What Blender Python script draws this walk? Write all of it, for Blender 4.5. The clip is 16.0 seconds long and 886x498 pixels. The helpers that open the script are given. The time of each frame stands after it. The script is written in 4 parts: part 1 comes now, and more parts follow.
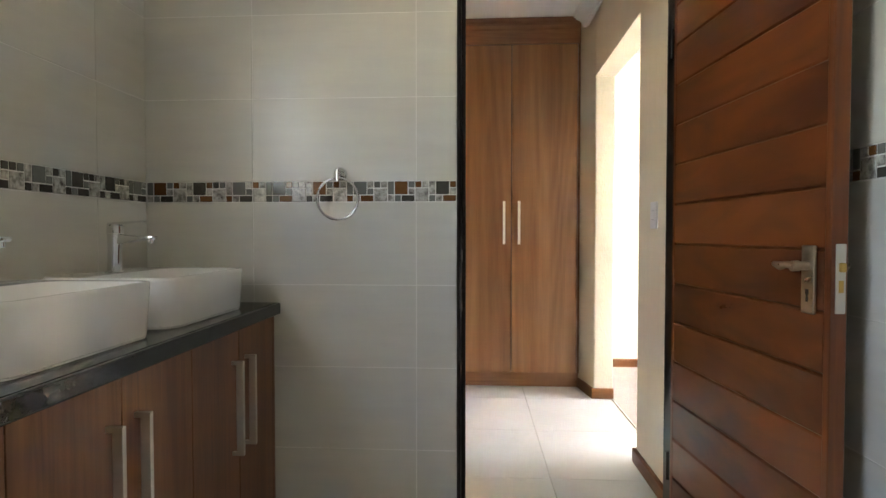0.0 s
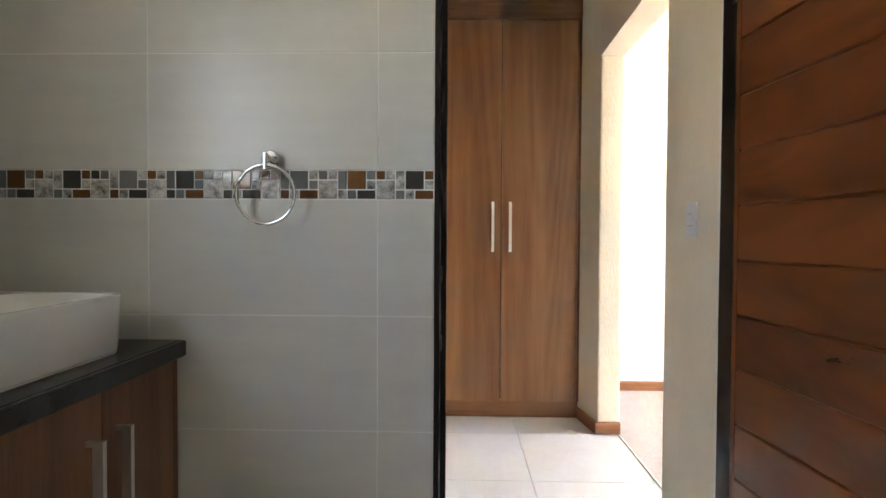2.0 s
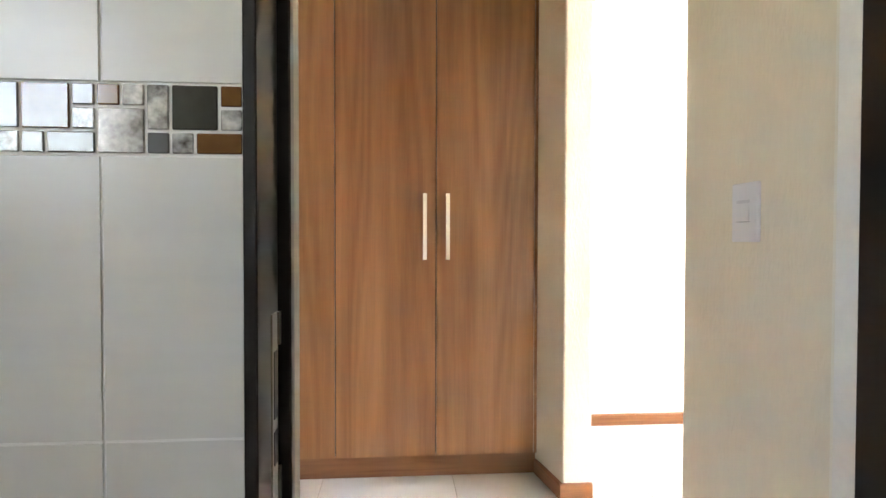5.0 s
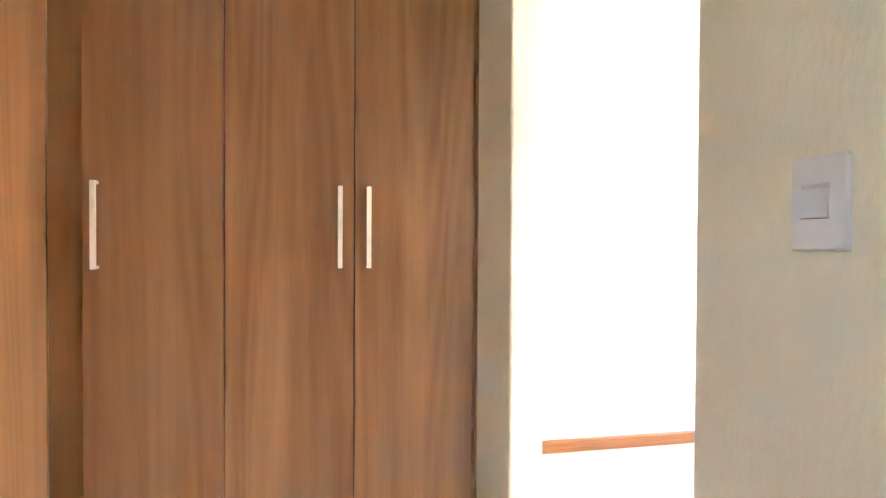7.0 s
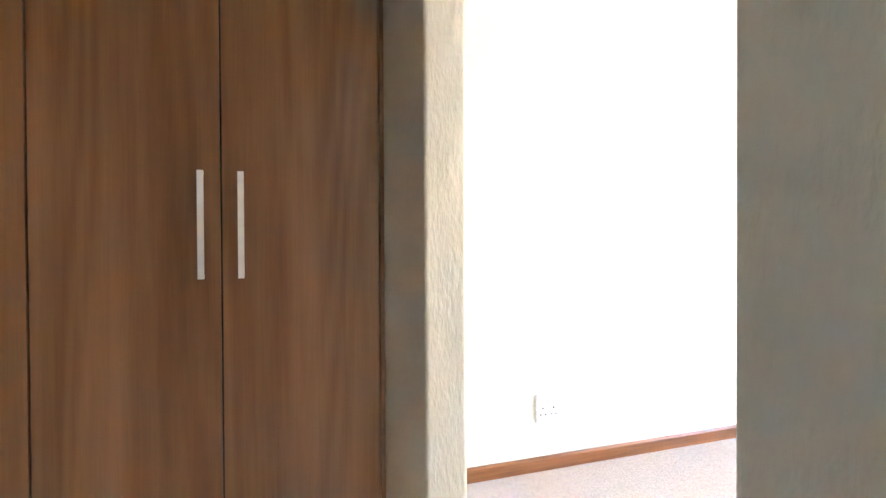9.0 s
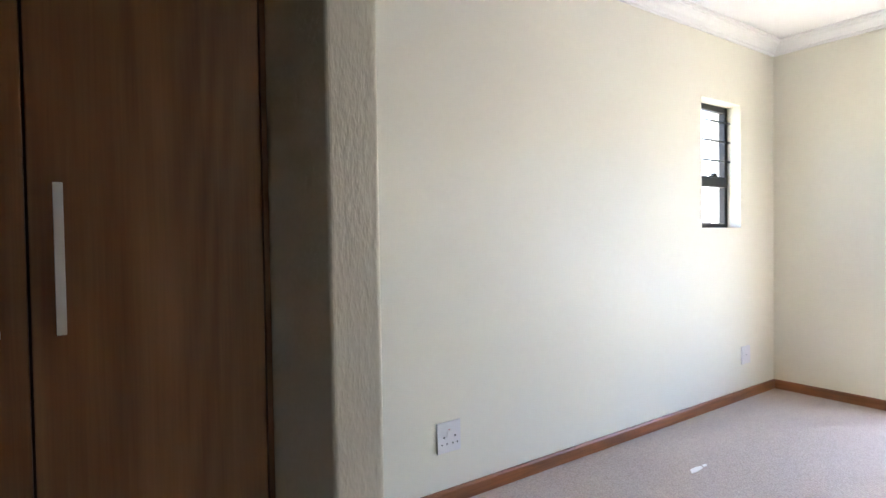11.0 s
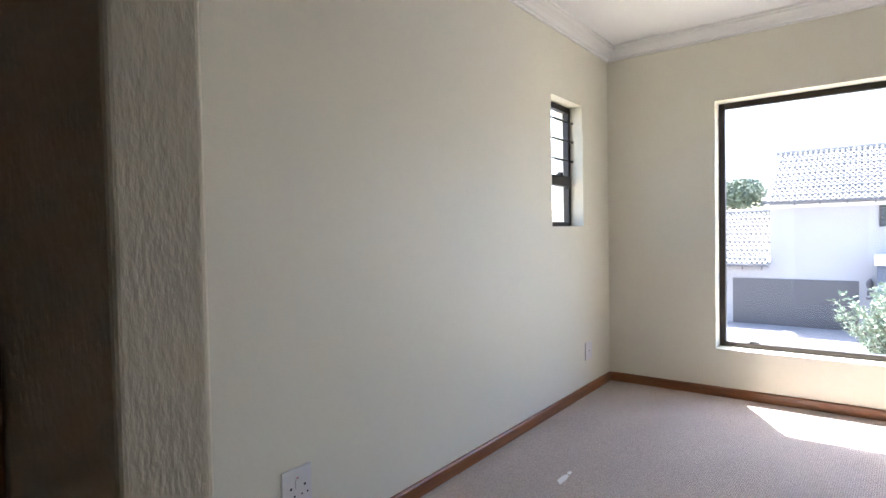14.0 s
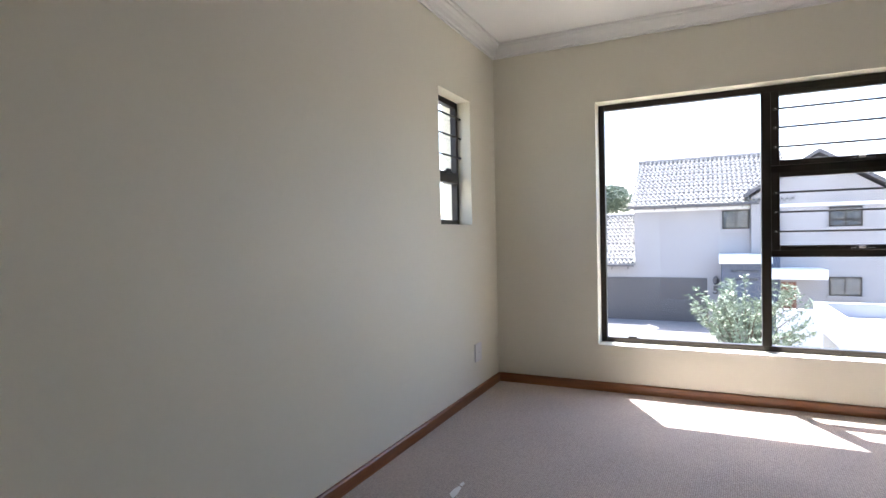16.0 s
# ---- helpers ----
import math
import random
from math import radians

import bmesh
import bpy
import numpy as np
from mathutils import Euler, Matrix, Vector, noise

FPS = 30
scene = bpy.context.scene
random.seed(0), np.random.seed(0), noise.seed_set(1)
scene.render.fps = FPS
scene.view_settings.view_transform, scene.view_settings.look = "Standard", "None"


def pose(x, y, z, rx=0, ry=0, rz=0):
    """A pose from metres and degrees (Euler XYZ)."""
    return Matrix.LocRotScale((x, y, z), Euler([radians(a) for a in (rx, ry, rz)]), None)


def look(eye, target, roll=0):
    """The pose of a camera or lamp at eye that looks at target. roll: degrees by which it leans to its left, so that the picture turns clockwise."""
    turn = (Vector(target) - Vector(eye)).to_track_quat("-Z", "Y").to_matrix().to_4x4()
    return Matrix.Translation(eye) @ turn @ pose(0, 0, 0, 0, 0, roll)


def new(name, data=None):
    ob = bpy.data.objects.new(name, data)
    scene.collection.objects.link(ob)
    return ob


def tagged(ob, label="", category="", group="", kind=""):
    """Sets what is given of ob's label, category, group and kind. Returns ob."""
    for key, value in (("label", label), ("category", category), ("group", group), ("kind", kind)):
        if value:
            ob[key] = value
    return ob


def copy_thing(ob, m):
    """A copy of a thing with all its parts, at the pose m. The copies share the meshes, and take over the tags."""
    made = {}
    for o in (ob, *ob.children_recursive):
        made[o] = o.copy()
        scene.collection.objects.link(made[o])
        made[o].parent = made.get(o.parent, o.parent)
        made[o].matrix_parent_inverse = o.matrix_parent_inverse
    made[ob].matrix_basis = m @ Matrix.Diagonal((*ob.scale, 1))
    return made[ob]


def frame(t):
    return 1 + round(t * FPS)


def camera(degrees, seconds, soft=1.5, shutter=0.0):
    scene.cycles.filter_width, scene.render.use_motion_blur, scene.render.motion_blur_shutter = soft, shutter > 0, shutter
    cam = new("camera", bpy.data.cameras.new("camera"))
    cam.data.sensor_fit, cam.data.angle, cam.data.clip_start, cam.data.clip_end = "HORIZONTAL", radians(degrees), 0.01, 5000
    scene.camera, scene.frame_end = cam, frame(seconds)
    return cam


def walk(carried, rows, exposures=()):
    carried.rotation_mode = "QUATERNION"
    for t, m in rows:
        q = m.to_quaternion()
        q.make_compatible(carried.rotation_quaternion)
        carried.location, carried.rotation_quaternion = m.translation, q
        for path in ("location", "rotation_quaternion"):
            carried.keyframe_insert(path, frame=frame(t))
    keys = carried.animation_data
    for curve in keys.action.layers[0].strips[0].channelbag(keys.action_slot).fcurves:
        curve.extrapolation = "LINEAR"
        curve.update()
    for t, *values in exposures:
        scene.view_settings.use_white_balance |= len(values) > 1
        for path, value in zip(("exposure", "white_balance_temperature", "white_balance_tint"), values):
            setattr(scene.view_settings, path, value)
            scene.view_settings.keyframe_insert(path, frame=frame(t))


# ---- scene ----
cam = camera(78.0, 16.0)
PATH = [
    (0, (0.147, -0.011, 1.088), (0.032, 1.985, 1.035), 0.0),
    (0.5, (0.142, 0.097, 1.09), (0.032, 2.093, 1.041), 0.2),
    (1, (0.129, 0.231, 1.098), (0.042, 2.229, 1.05), 0.4),
    (1.5, (0.131, 0.399, 1.107), (0.061, 2.397, 1.059), 0.3),
    (2, (0.144, 0.55, 1.112), (0.09, 2.548, 1.066), 0.3),
    (2.5, (0.148, 0.697, 1.111), (0.126, 2.697, 1.069), 0.4),
    (3, (0.162, 0.852, 1.116), (0.172, 2.852, 1.073), 0.5),
    (3.5, (0.174, 0.982, 1.12), (0.219, 2.981, 1.08), 0.5),
    (6, (0.295, 1.605, 1.12), (0.545, 3.589, 1.08), 0.2),
    (6.5, (0.308, 1.714, 1.12), (0.625, 3.688, 1.091), 0.4),
    (7, (0.337, 1.811, 1.122), (0.723, 3.774, 1.093), 0.3),
    (7.5, (0.369, 1.902, 1.121), (0.829, 3.849, 1.094), 0.3),
    (8, (0.377, 2.0, 1.125), (0.93, 3.922, 1.098), 0.3),
    (8.5, (0.415, 2.112, 1.121), (1.036, 4.010, 1.098), 0.0),
    (9, (0.452, 2.202, 1.118), (1.151, 4.072, 1.095), -0.3),
    (11.3, (0.472, 2.581, 1.21), (1.671, 4.181, 1.161), -0.9),
    (11.5, (0.495, 2.611, 1.211), (1.73, 4.183, 1.16), -0.9),
    (12, (0.54, 2.658, 1.208), (1.849, 4.169, 1.158), -1.0),
    (12.5, (0.566, 2.725, 1.211), (1.949, 4.17, 1.157), -1.0),
    (13, (0.589, 2.805, 1.201), (2.043, 4.178, 1.149), -1.0),
    (13.5, (0.621, 2.865, 1.206), (2.138, 4.168, 1.15), -1.0),
    (14, (0.657, 2.919, 1.203), (2.243, 4.137, 1.146), -1.1),
    (14.5, (0.7, 2.966, 1.202), (2.351, 4.093, 1.14), -1.2),
    (15, (0.735, 3.008, 1.189), (2.446, 4.042, 1.131), -1.3),
    (15.5, (0.788, 3.02, 1.175), (2.546, 3.972, 1.121), -1.2),
    (16, (0.852, 3.032, 1.167), (2.652, 3.901, 1.116), -1.3),
]
LIGHT = [(0, 6.2, 6750, 12), (3.5, 6.05, 6450, 14.5), (5.8, 6.9, 6800, 12), (7.0, 6.75, 6700, 15), (9.0, 5.7, 6000, 12),
         (11.3, 3.8, 5700, 12), (12.5, 3.5, 5700, 13), (14.0, 3.08, 5850, 13), (16.0, 2.5, 5950, 13)]
walk(cam, [(t, look(eye, target, roll)) for t, eye, target, roll in PATH], LIGHT)


# ---- world, sun, large lights ----
SUN_EL, SUN_DIR = radians(64.5), Vector((0.874, 0.487))
world = bpy.data.worlds.new("sky")
scene.world = world
world.use_nodes = True
wn = world.node_tree
sky = wn.nodes.new("ShaderNodeTexSky")
sky.sky_type, sky.sun_disc = "NISHITA", False
sky.sun_elevation, sky.sun_rotation = SUN_EL, math.atan2(SUN_DIR.x, SUN_DIR.y)
sky.dust_density = 2.5
wn.links.new(sky.outputs[0], wn.nodes["Background"].inputs[0])
wn.nodes["Background"].inputs[1].default_value = 0.15
sun = new("sun", bpy.data.lights.new("sun", "SUN"))
sun.data.energy, sun.data.angle, sun.data.color = 5.0, radians(0.53), (1.0, 0.95, 0.88)
ch = math.cos(SUN_EL)
sun.matrix_world = look((20, 11, 30), (20 - SUN_DIR.x * ch, 11 - SUN_DIR.y * ch, 30 - math.sin(SUN_EL)))


# daylight in the bathroom window's opening
lamp = new("bathroom_daylight", bpy.data.lights.new("bathroom_daylight", "AREA"))
lamp.data.shape, lamp.data.size, lamp.data.size_y = "RECTANGLE", 0.9, 0.66
lamp.data.energy, lamp.data.color = 0.13, (1.0, 0.985, 0.95)
lamp.matrix_world = look((-1.108, 0.25, 1.75), (0, 0.25, 1.75))


# ---- materials ----
def mat(name, color, rough=0.5, metal=0.0, vary=0.12, scale=3.0, fine=60.0, bump=0.0, bscale=120.0,
        stretch=(1, 1, 1), dark=None, rvary=0.1, rand=0.0, coat=0.0, spec=0.5):
    """Painted or stone-like surface: two scales of tone, roughness and relief."""
    m = bpy.data.materials.new(name)
    m.use_nodes = True
    t = m.node_tree
    b = t.nodes["Principled BSDF"]
    b.inputs["Metallic"].default_value = metal
    b.inputs["Specular IOR Level"].default_value = spec
    b.inputs["Coat Weight"].default_value = coat
    b.inputs["Coat Roughness"].default_value = 0.12
    tc = t.nodes.new("ShaderNodeTexCoord")
    mp = t.nodes.new("ShaderNodeMapping")
    mp.inputs["Scale"].default_value = stretch
    t.links.new(tc.outputs["Object"], mp.inputs["Vector"])
    info = t.nodes.new("ShaderNodeObjectInfo")
    if rand:
        off = t.nodes.new("ShaderNodeVectorMath")
        off.operation = "MULTIPLY_ADD"
        t.links.new(info.outputs["Random"], off.inputs[0])
        off.inputs[1].default_value = (7, 5, 9)
        t.links.new(mp.outputs[0], off.inputs[2])
        src = off.outputs[0]
    else:
        src = mp.outputs[0]
    n1 = t.nodes.new("ShaderNodeTexNoise")
    n1.inputs["Scale"].default_value, n1.inputs["Detail"].default_value = scale, 4
    n2 = t.nodes.new("ShaderNodeTexNoise")
    n2.inputs["Scale"].default_value, n2.inputs["Detail"].default_value = fine, 3
    for n in (n1, n2):
        t.links.new(src, n.inputs["Vector"])
    add = t.nodes.new("ShaderNodeMath")
    add.operation = "MULTIPLY_ADD"
    add.inputs[1].default_value = 0.35
    t.links.new(n2.outputs[0], add.inputs[0])
    t.links.new(n1.outputs[0], add.inputs[2])
    ramp = t.nodes.new("ShaderNodeValToRGB")
    lo = dark or tuple(c * (1 - vary) for c in color)
    hi = tuple(min(1, c * (1 + vary * 0.7)) for c in color)
    ramp.color_ramp.elements[0].position, ramp.color_ramp.elements[1].position = 0.42, 0.92
    ramp.color_ramp.elements[0].color, ramp.color_ramp.elements[1].color = (*lo, 1), (*hi, 1)
    t.links.new(add.outputs[0], ramp.inputs[0])
    out = ramp.outputs[0]
    if rand:
        hsv = t.nodes.new("ShaderNodeHueSaturation")
        mr = t.nodes.new("ShaderNodeMapRange")
        mr.inputs["To Min"].default_value, mr.inputs["To Max"].default_value = 1 - rand, 1 + rand
        t.links.new(info.outputs["Random"], mr.inputs["Value"])
        t.links.new(mr.outputs[0], hsv.inputs["Value"])
        t.links.new(out, hsv.inputs["Color"])
        out = hsv.outputs[0]
    t.links.new(out, b.inputs["Base Color"])
    rr = t.nodes.new("ShaderNodeMapRange")
    rr.inputs["To Min"].default_value, rr.inputs["To Max"].default_value = max(0.02, rough - rvary), min(1, rough + rvary)
    t.links.new(n1.outputs[0], rr.inputs["Value"])
    t.links.new(rr.outputs[0], b.inputs["Roughness"])
    if bump:
        n3 = t.nodes.new("ShaderNodeTexNoise")
        n3.inputs["Scale"].default_value, n3.inputs["Detail"].default_value = bscale, 4
        t.links.new(src, n3.inputs["Vector"])
        bp = t.nodes.new("ShaderNodeBump")
        bp.inputs["Strength"].default_value, bp.inputs["Distance"].default_value = bump, 0.004
        t.links.new(n3.outputs[0], bp.inputs["Height"])
        t.links.new(bp.outputs[0], b.inputs["Normal"])
    return m


def wood(name, light, dark, rough=0.4, grain="z", rand=0.05, spread=1.0, coat=0.0, figure=1.0, pores=0.25):
    """Wood with long grain along one axis: broad bands, cathedral figure and fine pores."""
    m = bpy.data.materials.new(name)
    m.use_nodes = True
    t = m.node_tree
    b = t.nodes["Principled BSDF"]
    b.inputs["Coat Weight"].default_value = coat
    b.inputs["Coat Roughness"].default_value = 0.15
    tc = t.nodes.new("ShaderNodeTexCoord")
    info = t.nodes.new("ShaderNodeObjectInfo")
    off = t.nodes.new("ShaderNodeVectorMath")
    off.operation = "MULTIPLY_ADD"
    off.inputs[1].default_value = (13, 17, 11)
    t.links.new(info.outputs["Random"], off.inputs[0])
    t.links.new(tc.outputs["Object"], off.inputs[2])

    def layer(across, along, detail, dist=0.0):
        mp = t.nodes.new("ShaderNodeMapping")
        s = {"x": (along, across, across), "y": (across, along, across), "z": (across, across, along)}[grain]
        mp.inputs["Scale"].default_value = s
        t.links.new(off.outputs[0], mp.inputs["Vector"])
        n = t.nodes.new("ShaderNodeTexNoise")
        n.inputs["Scale"].default_value, n.inputs["Detail"].default_value = 1.0, detail
        n.inputs["Distortion"].default_value = dist
        t.links.new(mp.outputs[0], n.inputs["Vector"])
        return n.outputs[0]

    broad, mid, fine = layer(6 * spread, 0.5, 3, 0.8), layer(34 * spread, 1.9, 4, 2.0 * figure), layer(170 * spread, 5, 3)
    s1 = t.nodes.new("ShaderNodeMath")
    s1.operation = "MULTIPLY_ADD"
    s1.inputs[1].default_value = 0.65
    t.links.new(mid, s1.inputs[0])
    t.links.new(broad, s1.inputs[2])
    s2 = t.nodes.new("ShaderNodeMath")
    s2.operation = "MULTIPLY_ADD"
    s2.inputs[1].default_value = pores
    t.links.new(fine, s2.inputs[0])
    t.links.new(s1.outputs[0], s2.inputs[2])
    ramp = t.nodes.new("ShaderNodeValToRGB")
    e = ramp.color_ramp.elements
    e[0].position, e[0].color = 0.64, (*dark, 1)
    e[1].position, e[1].color = 0.96, (*light, 1)
    e.new(0.80).color = (*[(a * 0.55 + c * 0.45) for a, c in zip(light, dark)], 1)
    half = t.nodes.new("ShaderNodeMapRange")
    half.inputs["From Max"].default_value = (0.825 + 0.5 * pores) / 0.812
    t.links.new(s2.outputs[0], half.inputs["Value"])
    t.links.new(half.outputs[0], ramp.inputs[0])
    hsv = t.nodes.new("ShaderNodeHueSaturation")
    mr = t.nodes.new("ShaderNodeMapRange")
    mr.inputs["To Min"].default_value, mr.inputs["To Max"].default_value = 1 - rand, 1 + rand
    t.links.new(info.outputs["Random"], mr.inputs["Value"])
    t.links.new(mr.outputs[0], hsv.inputs["Value"])
    t.links.new(ramp.outputs[0], hsv.inputs["Color"])
    t.links.new(hsv.outputs[0], b.inputs["Base Color"])
    rr = t.nodes.new("ShaderNodeMapRange")
    rr.inputs["To Min"].default_value, rr.inputs["To Max"].default_value = rough - 0.07, rough + 0.1
    t.links.new(mid, rr.inputs["Value"])
    t.links.new(rr.outputs[0], b.inputs["Roughness"])
    bp = t.nodes.new("ShaderNodeBump")
    bp.inputs["Strength"].default_value, bp.inputs["Distance"].default_value = 0.12, 0.001
    t.links.new(fine, bp.inputs["Height"])
    t.links.new(bp.outputs[0], b.inputs["Normal"])
    return m


def laminate(name, light, dark, rough=0.34):
    """Printed wood decor with upright grain: broad soft bands, cathedral figure, short fine pores."""
    m = bpy.data.materials.new(name)
    m.use_nodes = True
    t = m.node_tree
    b = t.nodes["Principled BSDF"]
    tc, info, off = t.nodes.new("ShaderNodeTexCoord"), t.nodes.new("ShaderNodeObjectInfo"), t.nodes.new("ShaderNodeVectorMath")
    off.operation = "MULTIPLY_ADD"
    off.inputs[1].default_value = (13, 17, 11)
    t.links.new(info.outputs["Random"], off.inputs[0])
    t.links.new(tc.outputs["Object"], off.inputs[2])

    def scaled(across, along):
        mp = t.nodes.new("ShaderNodeMapping")
        mp.inputs["Scale"].default_value = (across, across, along)
        t.links.new(off.outputs[0], mp.inputs["Vector"])
        return mp.outputs[0]

    def noise(across, along, detail, dist=0.0):
        n = t.nodes.new("ShaderNodeTexNoise")
        n.inputs["Scale"].default_value, n.inputs["Detail"].default_value, n.inputs["Distortion"].default_value = 1.0, detail, dist
        t.links.new(scaled(across, along), n.inputs["Vector"])
        return n.outputs[0]

    # cathedral figure: contour lines of a stretched noise
    turns, figure = t.nodes.new("ShaderNodeMath"), t.nodes.new("ShaderNodeMath")
    turns.operation, turns.inputs[1].default_value, figure.operation = "MULTIPLY", 75.0, "SINE"
    t.links.new(noise(3.4, 0.26, 1, 0.3), turns.inputs[0])
    t.links.new(turns.outputs[0], figure.inputs[0])
    total = None
    for src, weight in ((noise(7, 0.35, 2, 0.4), 0.52), (figure.outputs[0], 0.036), (noise(48, 1.5, 3, 0.5), 0.17), (noise(240, 6, 2), 0.15)):
        s = t.nodes.new("ShaderNodeMath")
        s.operation = "MULTIPLY_ADD"
        s.inputs[1].default_value, s.inputs[2].default_value = weight, 0.0
        t.links.new(src, s.inputs[0])
        if total:
            t.links.new(total, s.inputs[2])
        total = s.outputs[0]
    ramp = t.nodes.new("ShaderNodeValToRGB")
    e = ramp.color_ramp.elements
    e[0].position, e[0].color = 0.27, (*dark, 1)
    e[1].position, e[1].color = 0.56, (*light, 1)
    t.links.new(total, ramp.inputs[0])
    t.links.new(ramp.outputs[0], b.inputs["Base Color"])
    rr = t.nodes.new("ShaderNodeMapRange")
    rr.inputs["To Min"].default_value, rr.inputs["To Max"].default_value = rough - 0.05, rough + 0.08
    t.links.new(total, rr.inputs["Value"])
    t.links.new(rr.outputs[0], b.inputs["Roughness"])
    return m


def glass_mat(name, tint=(0.99, 0.995, 0.995)):
    m = bpy.data.materials.new(name)
    m.use_nodes = True
    t = m.node_tree
    t.nodes.remove(t.nodes["Principled BSDF"])
    tr, gl, mx = t.nodes.new("ShaderNodeBsdfTransparent"), t.nodes.new("ShaderNodeBsdfGlossy"), t.nodes.new("ShaderNodeMixShader")
    lw, fr, sc = t.nodes.new("ShaderNodeLayerWeight"), t.nodes.new("ShaderNodeMath"), t.nodes.new("ShaderNodeMath")
    lw.inputs["Blend"].default_value = 0.5
    fr.operation, fr.inputs[1].default_value = "POWER", 4.0
    sc.operation, sc.inputs[1].default_value, sc.inputs[2].default_value = "MULTIPLY_ADD", 0.6, 0.03
    t.links.new(lw.outputs["Facing"], fr.inputs[0])
    t.links.new(fr.outputs[0], sc.inputs[0])
    tr.inputs[0].default_value = (*tint, 1)
    gl.inputs["Roughness"].default_value = 0.01
    t.links.new(sc.outputs[0], mx.inputs[0])
    t.links.new(tr.outputs[0], mx.inputs[1])
    t.links.new(gl.outputs[0], mx.inputs[2])
    t.links.new(mx.outputs[0], t.nodes["Material Output"].inputs[0])
    return m


def carpet_mat():
    """Loop-pile beige carpet: rows of tufts, shade between them put into the colour."""
    m = mat("carpet_beige", (0.64, 0.56, 0.505), 0.95, vary=0.10, scale=1.2, fine=160, spec=0.1)
    t = m.node_tree
    b = t.nodes["Principled BSDF"]
    tc = t.nodes.new("ShaderNodeTexCoord")
    mp = t.nodes.new("ShaderNodeMapping")
    mp.inputs["Scale"].default_value = (112, 112, 112)
    mp.inputs["Rotation"].default_value = (0, 0, radians(3))
    t.links.new(tc.outputs["Object"], mp.inputs["Vector"])
    v = t.nodes.new("ShaderNodeTexVoronoi")
    v.inputs["Scale"].default_value, v.inputs["Randomness"].default_value = 1.0, 0.28
    t.links.new(mp.outputs[0], v.inputs["Vector"])
    bp = t.nodes.new("ShaderNodeBump")
    bp.invert = True
    bp.inputs["Strength"].default_value, bp.inputs["Distance"].default_value = 0.9, 0.006
    t.links.new(v.outputs["Distance"], bp.inputs["Height"])
    t.links.new(bp.outputs[0], b.inputs["Normal"])
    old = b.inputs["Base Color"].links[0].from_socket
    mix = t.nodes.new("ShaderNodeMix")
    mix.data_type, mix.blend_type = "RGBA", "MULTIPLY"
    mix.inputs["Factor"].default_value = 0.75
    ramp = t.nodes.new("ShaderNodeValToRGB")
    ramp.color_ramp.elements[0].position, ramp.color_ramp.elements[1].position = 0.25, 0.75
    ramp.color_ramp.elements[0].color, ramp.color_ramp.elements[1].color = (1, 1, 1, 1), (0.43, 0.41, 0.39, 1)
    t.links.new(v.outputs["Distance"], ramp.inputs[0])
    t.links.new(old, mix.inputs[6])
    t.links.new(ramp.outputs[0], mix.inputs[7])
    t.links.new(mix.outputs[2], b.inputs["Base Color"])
    return m


PAINT = mat("cream_paint", (0.75, 0.715, 0.602), 0.55, vary=0.025, scale=1.3, fine=35, bump=0.10, bscale=90)
PAINT_ROUGH = mat("cream_plaster", (0.72, 0.652, 0.51), 0.6, vary=0.05, scale=6, fine=80, bump=0.55, bscale=95, stretch=(1, 1, 0.38))
# scuffed plaster; the shadow on the reveal is put into its dark tone
SCUFF_SHADE = mat("scuffed_plaster", (0.27, 0.25, 0.20), 0.6, dark=(0.13, 0.115, 0.085), scale=9, fine=45, stretch=(1, 1, 0.5), bump=0.4, bscale=70)
CEIL = mat("ceiling_white", (0.84, 0.83, 0.82), 0.8, vary=0.02, scale=2)
CORN = mat("cornice_white", (0.82, 0.81, 0.79), 0.6, vary=0.02)
WTILE = mat("wall_tile_grey", (0.60, 0.585, 0.52), 0.30, vary=0.045, scale=2.0, fine=9, stretch=(1, 1, 9), rand=0.02, rvary=0.012)
GROUT = mat("grout_light", (0.76, 0.745, 0.69), 0.85, vary=0.1)
FTILE = mat("floor_tile_white", (0.73, 0.725, 0.705), 0.3, vary=0.05, scale=4, fine=40, rand=0.02, rvary=0.03)
FGROUT = mat("floor_grout", (0.30, 0.27, 0.23), 0.9)
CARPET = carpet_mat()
WARD = laminate("wardrobe_laminate", (0.36, 0.170, 0.068), (0.20, 0.084, 0.031))
# near-black brown puts the shade between the doors into the carcass colour
WARD_GAP_SHADE = mat("wardrobe_gap_shade", (0.045, 0.024, 0.014), 0.7, vary=0.15, scale=6)
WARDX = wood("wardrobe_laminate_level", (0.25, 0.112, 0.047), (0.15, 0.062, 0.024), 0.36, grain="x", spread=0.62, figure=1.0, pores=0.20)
VANITY = wood("vanity_laminate", (0.25, 0.102, 0.042), (0.145, 0.056, 0.023), 0.34)
DOORW = wood("door_stained_wood", (0.17, 0.044, 0.009), (0.058, 0.0125, 0.0035), 0.30, grain="y", spread=0.2, coat=0.25, figure=0.9, pores=0.10)
DOORV = wood("door_stained_stile", (0.19, 0.052, 0.011), (0.08, 0.019, 0.005), 0.30, spread=0.6, coat=0.25)
SKIRT = wood("skirting_wood_x", (0.29, 0.110, 0.034), (0.14, 0.048, 0.014), 0.38, grain="x", coat=0.15)
SKIRTY = wood("skirting_wood_y", (0.29, 0.110, 0.034), (0.14, 0.048, 0.014), 0.38, grain="y", coat=0.15)
STEEL_FRAME = mat("dark_frame_paint", (0.014, 0.011, 0.009), 0.34, vary=0.10, scale=8, fine=90, rvary=0.02, spec=0.3)
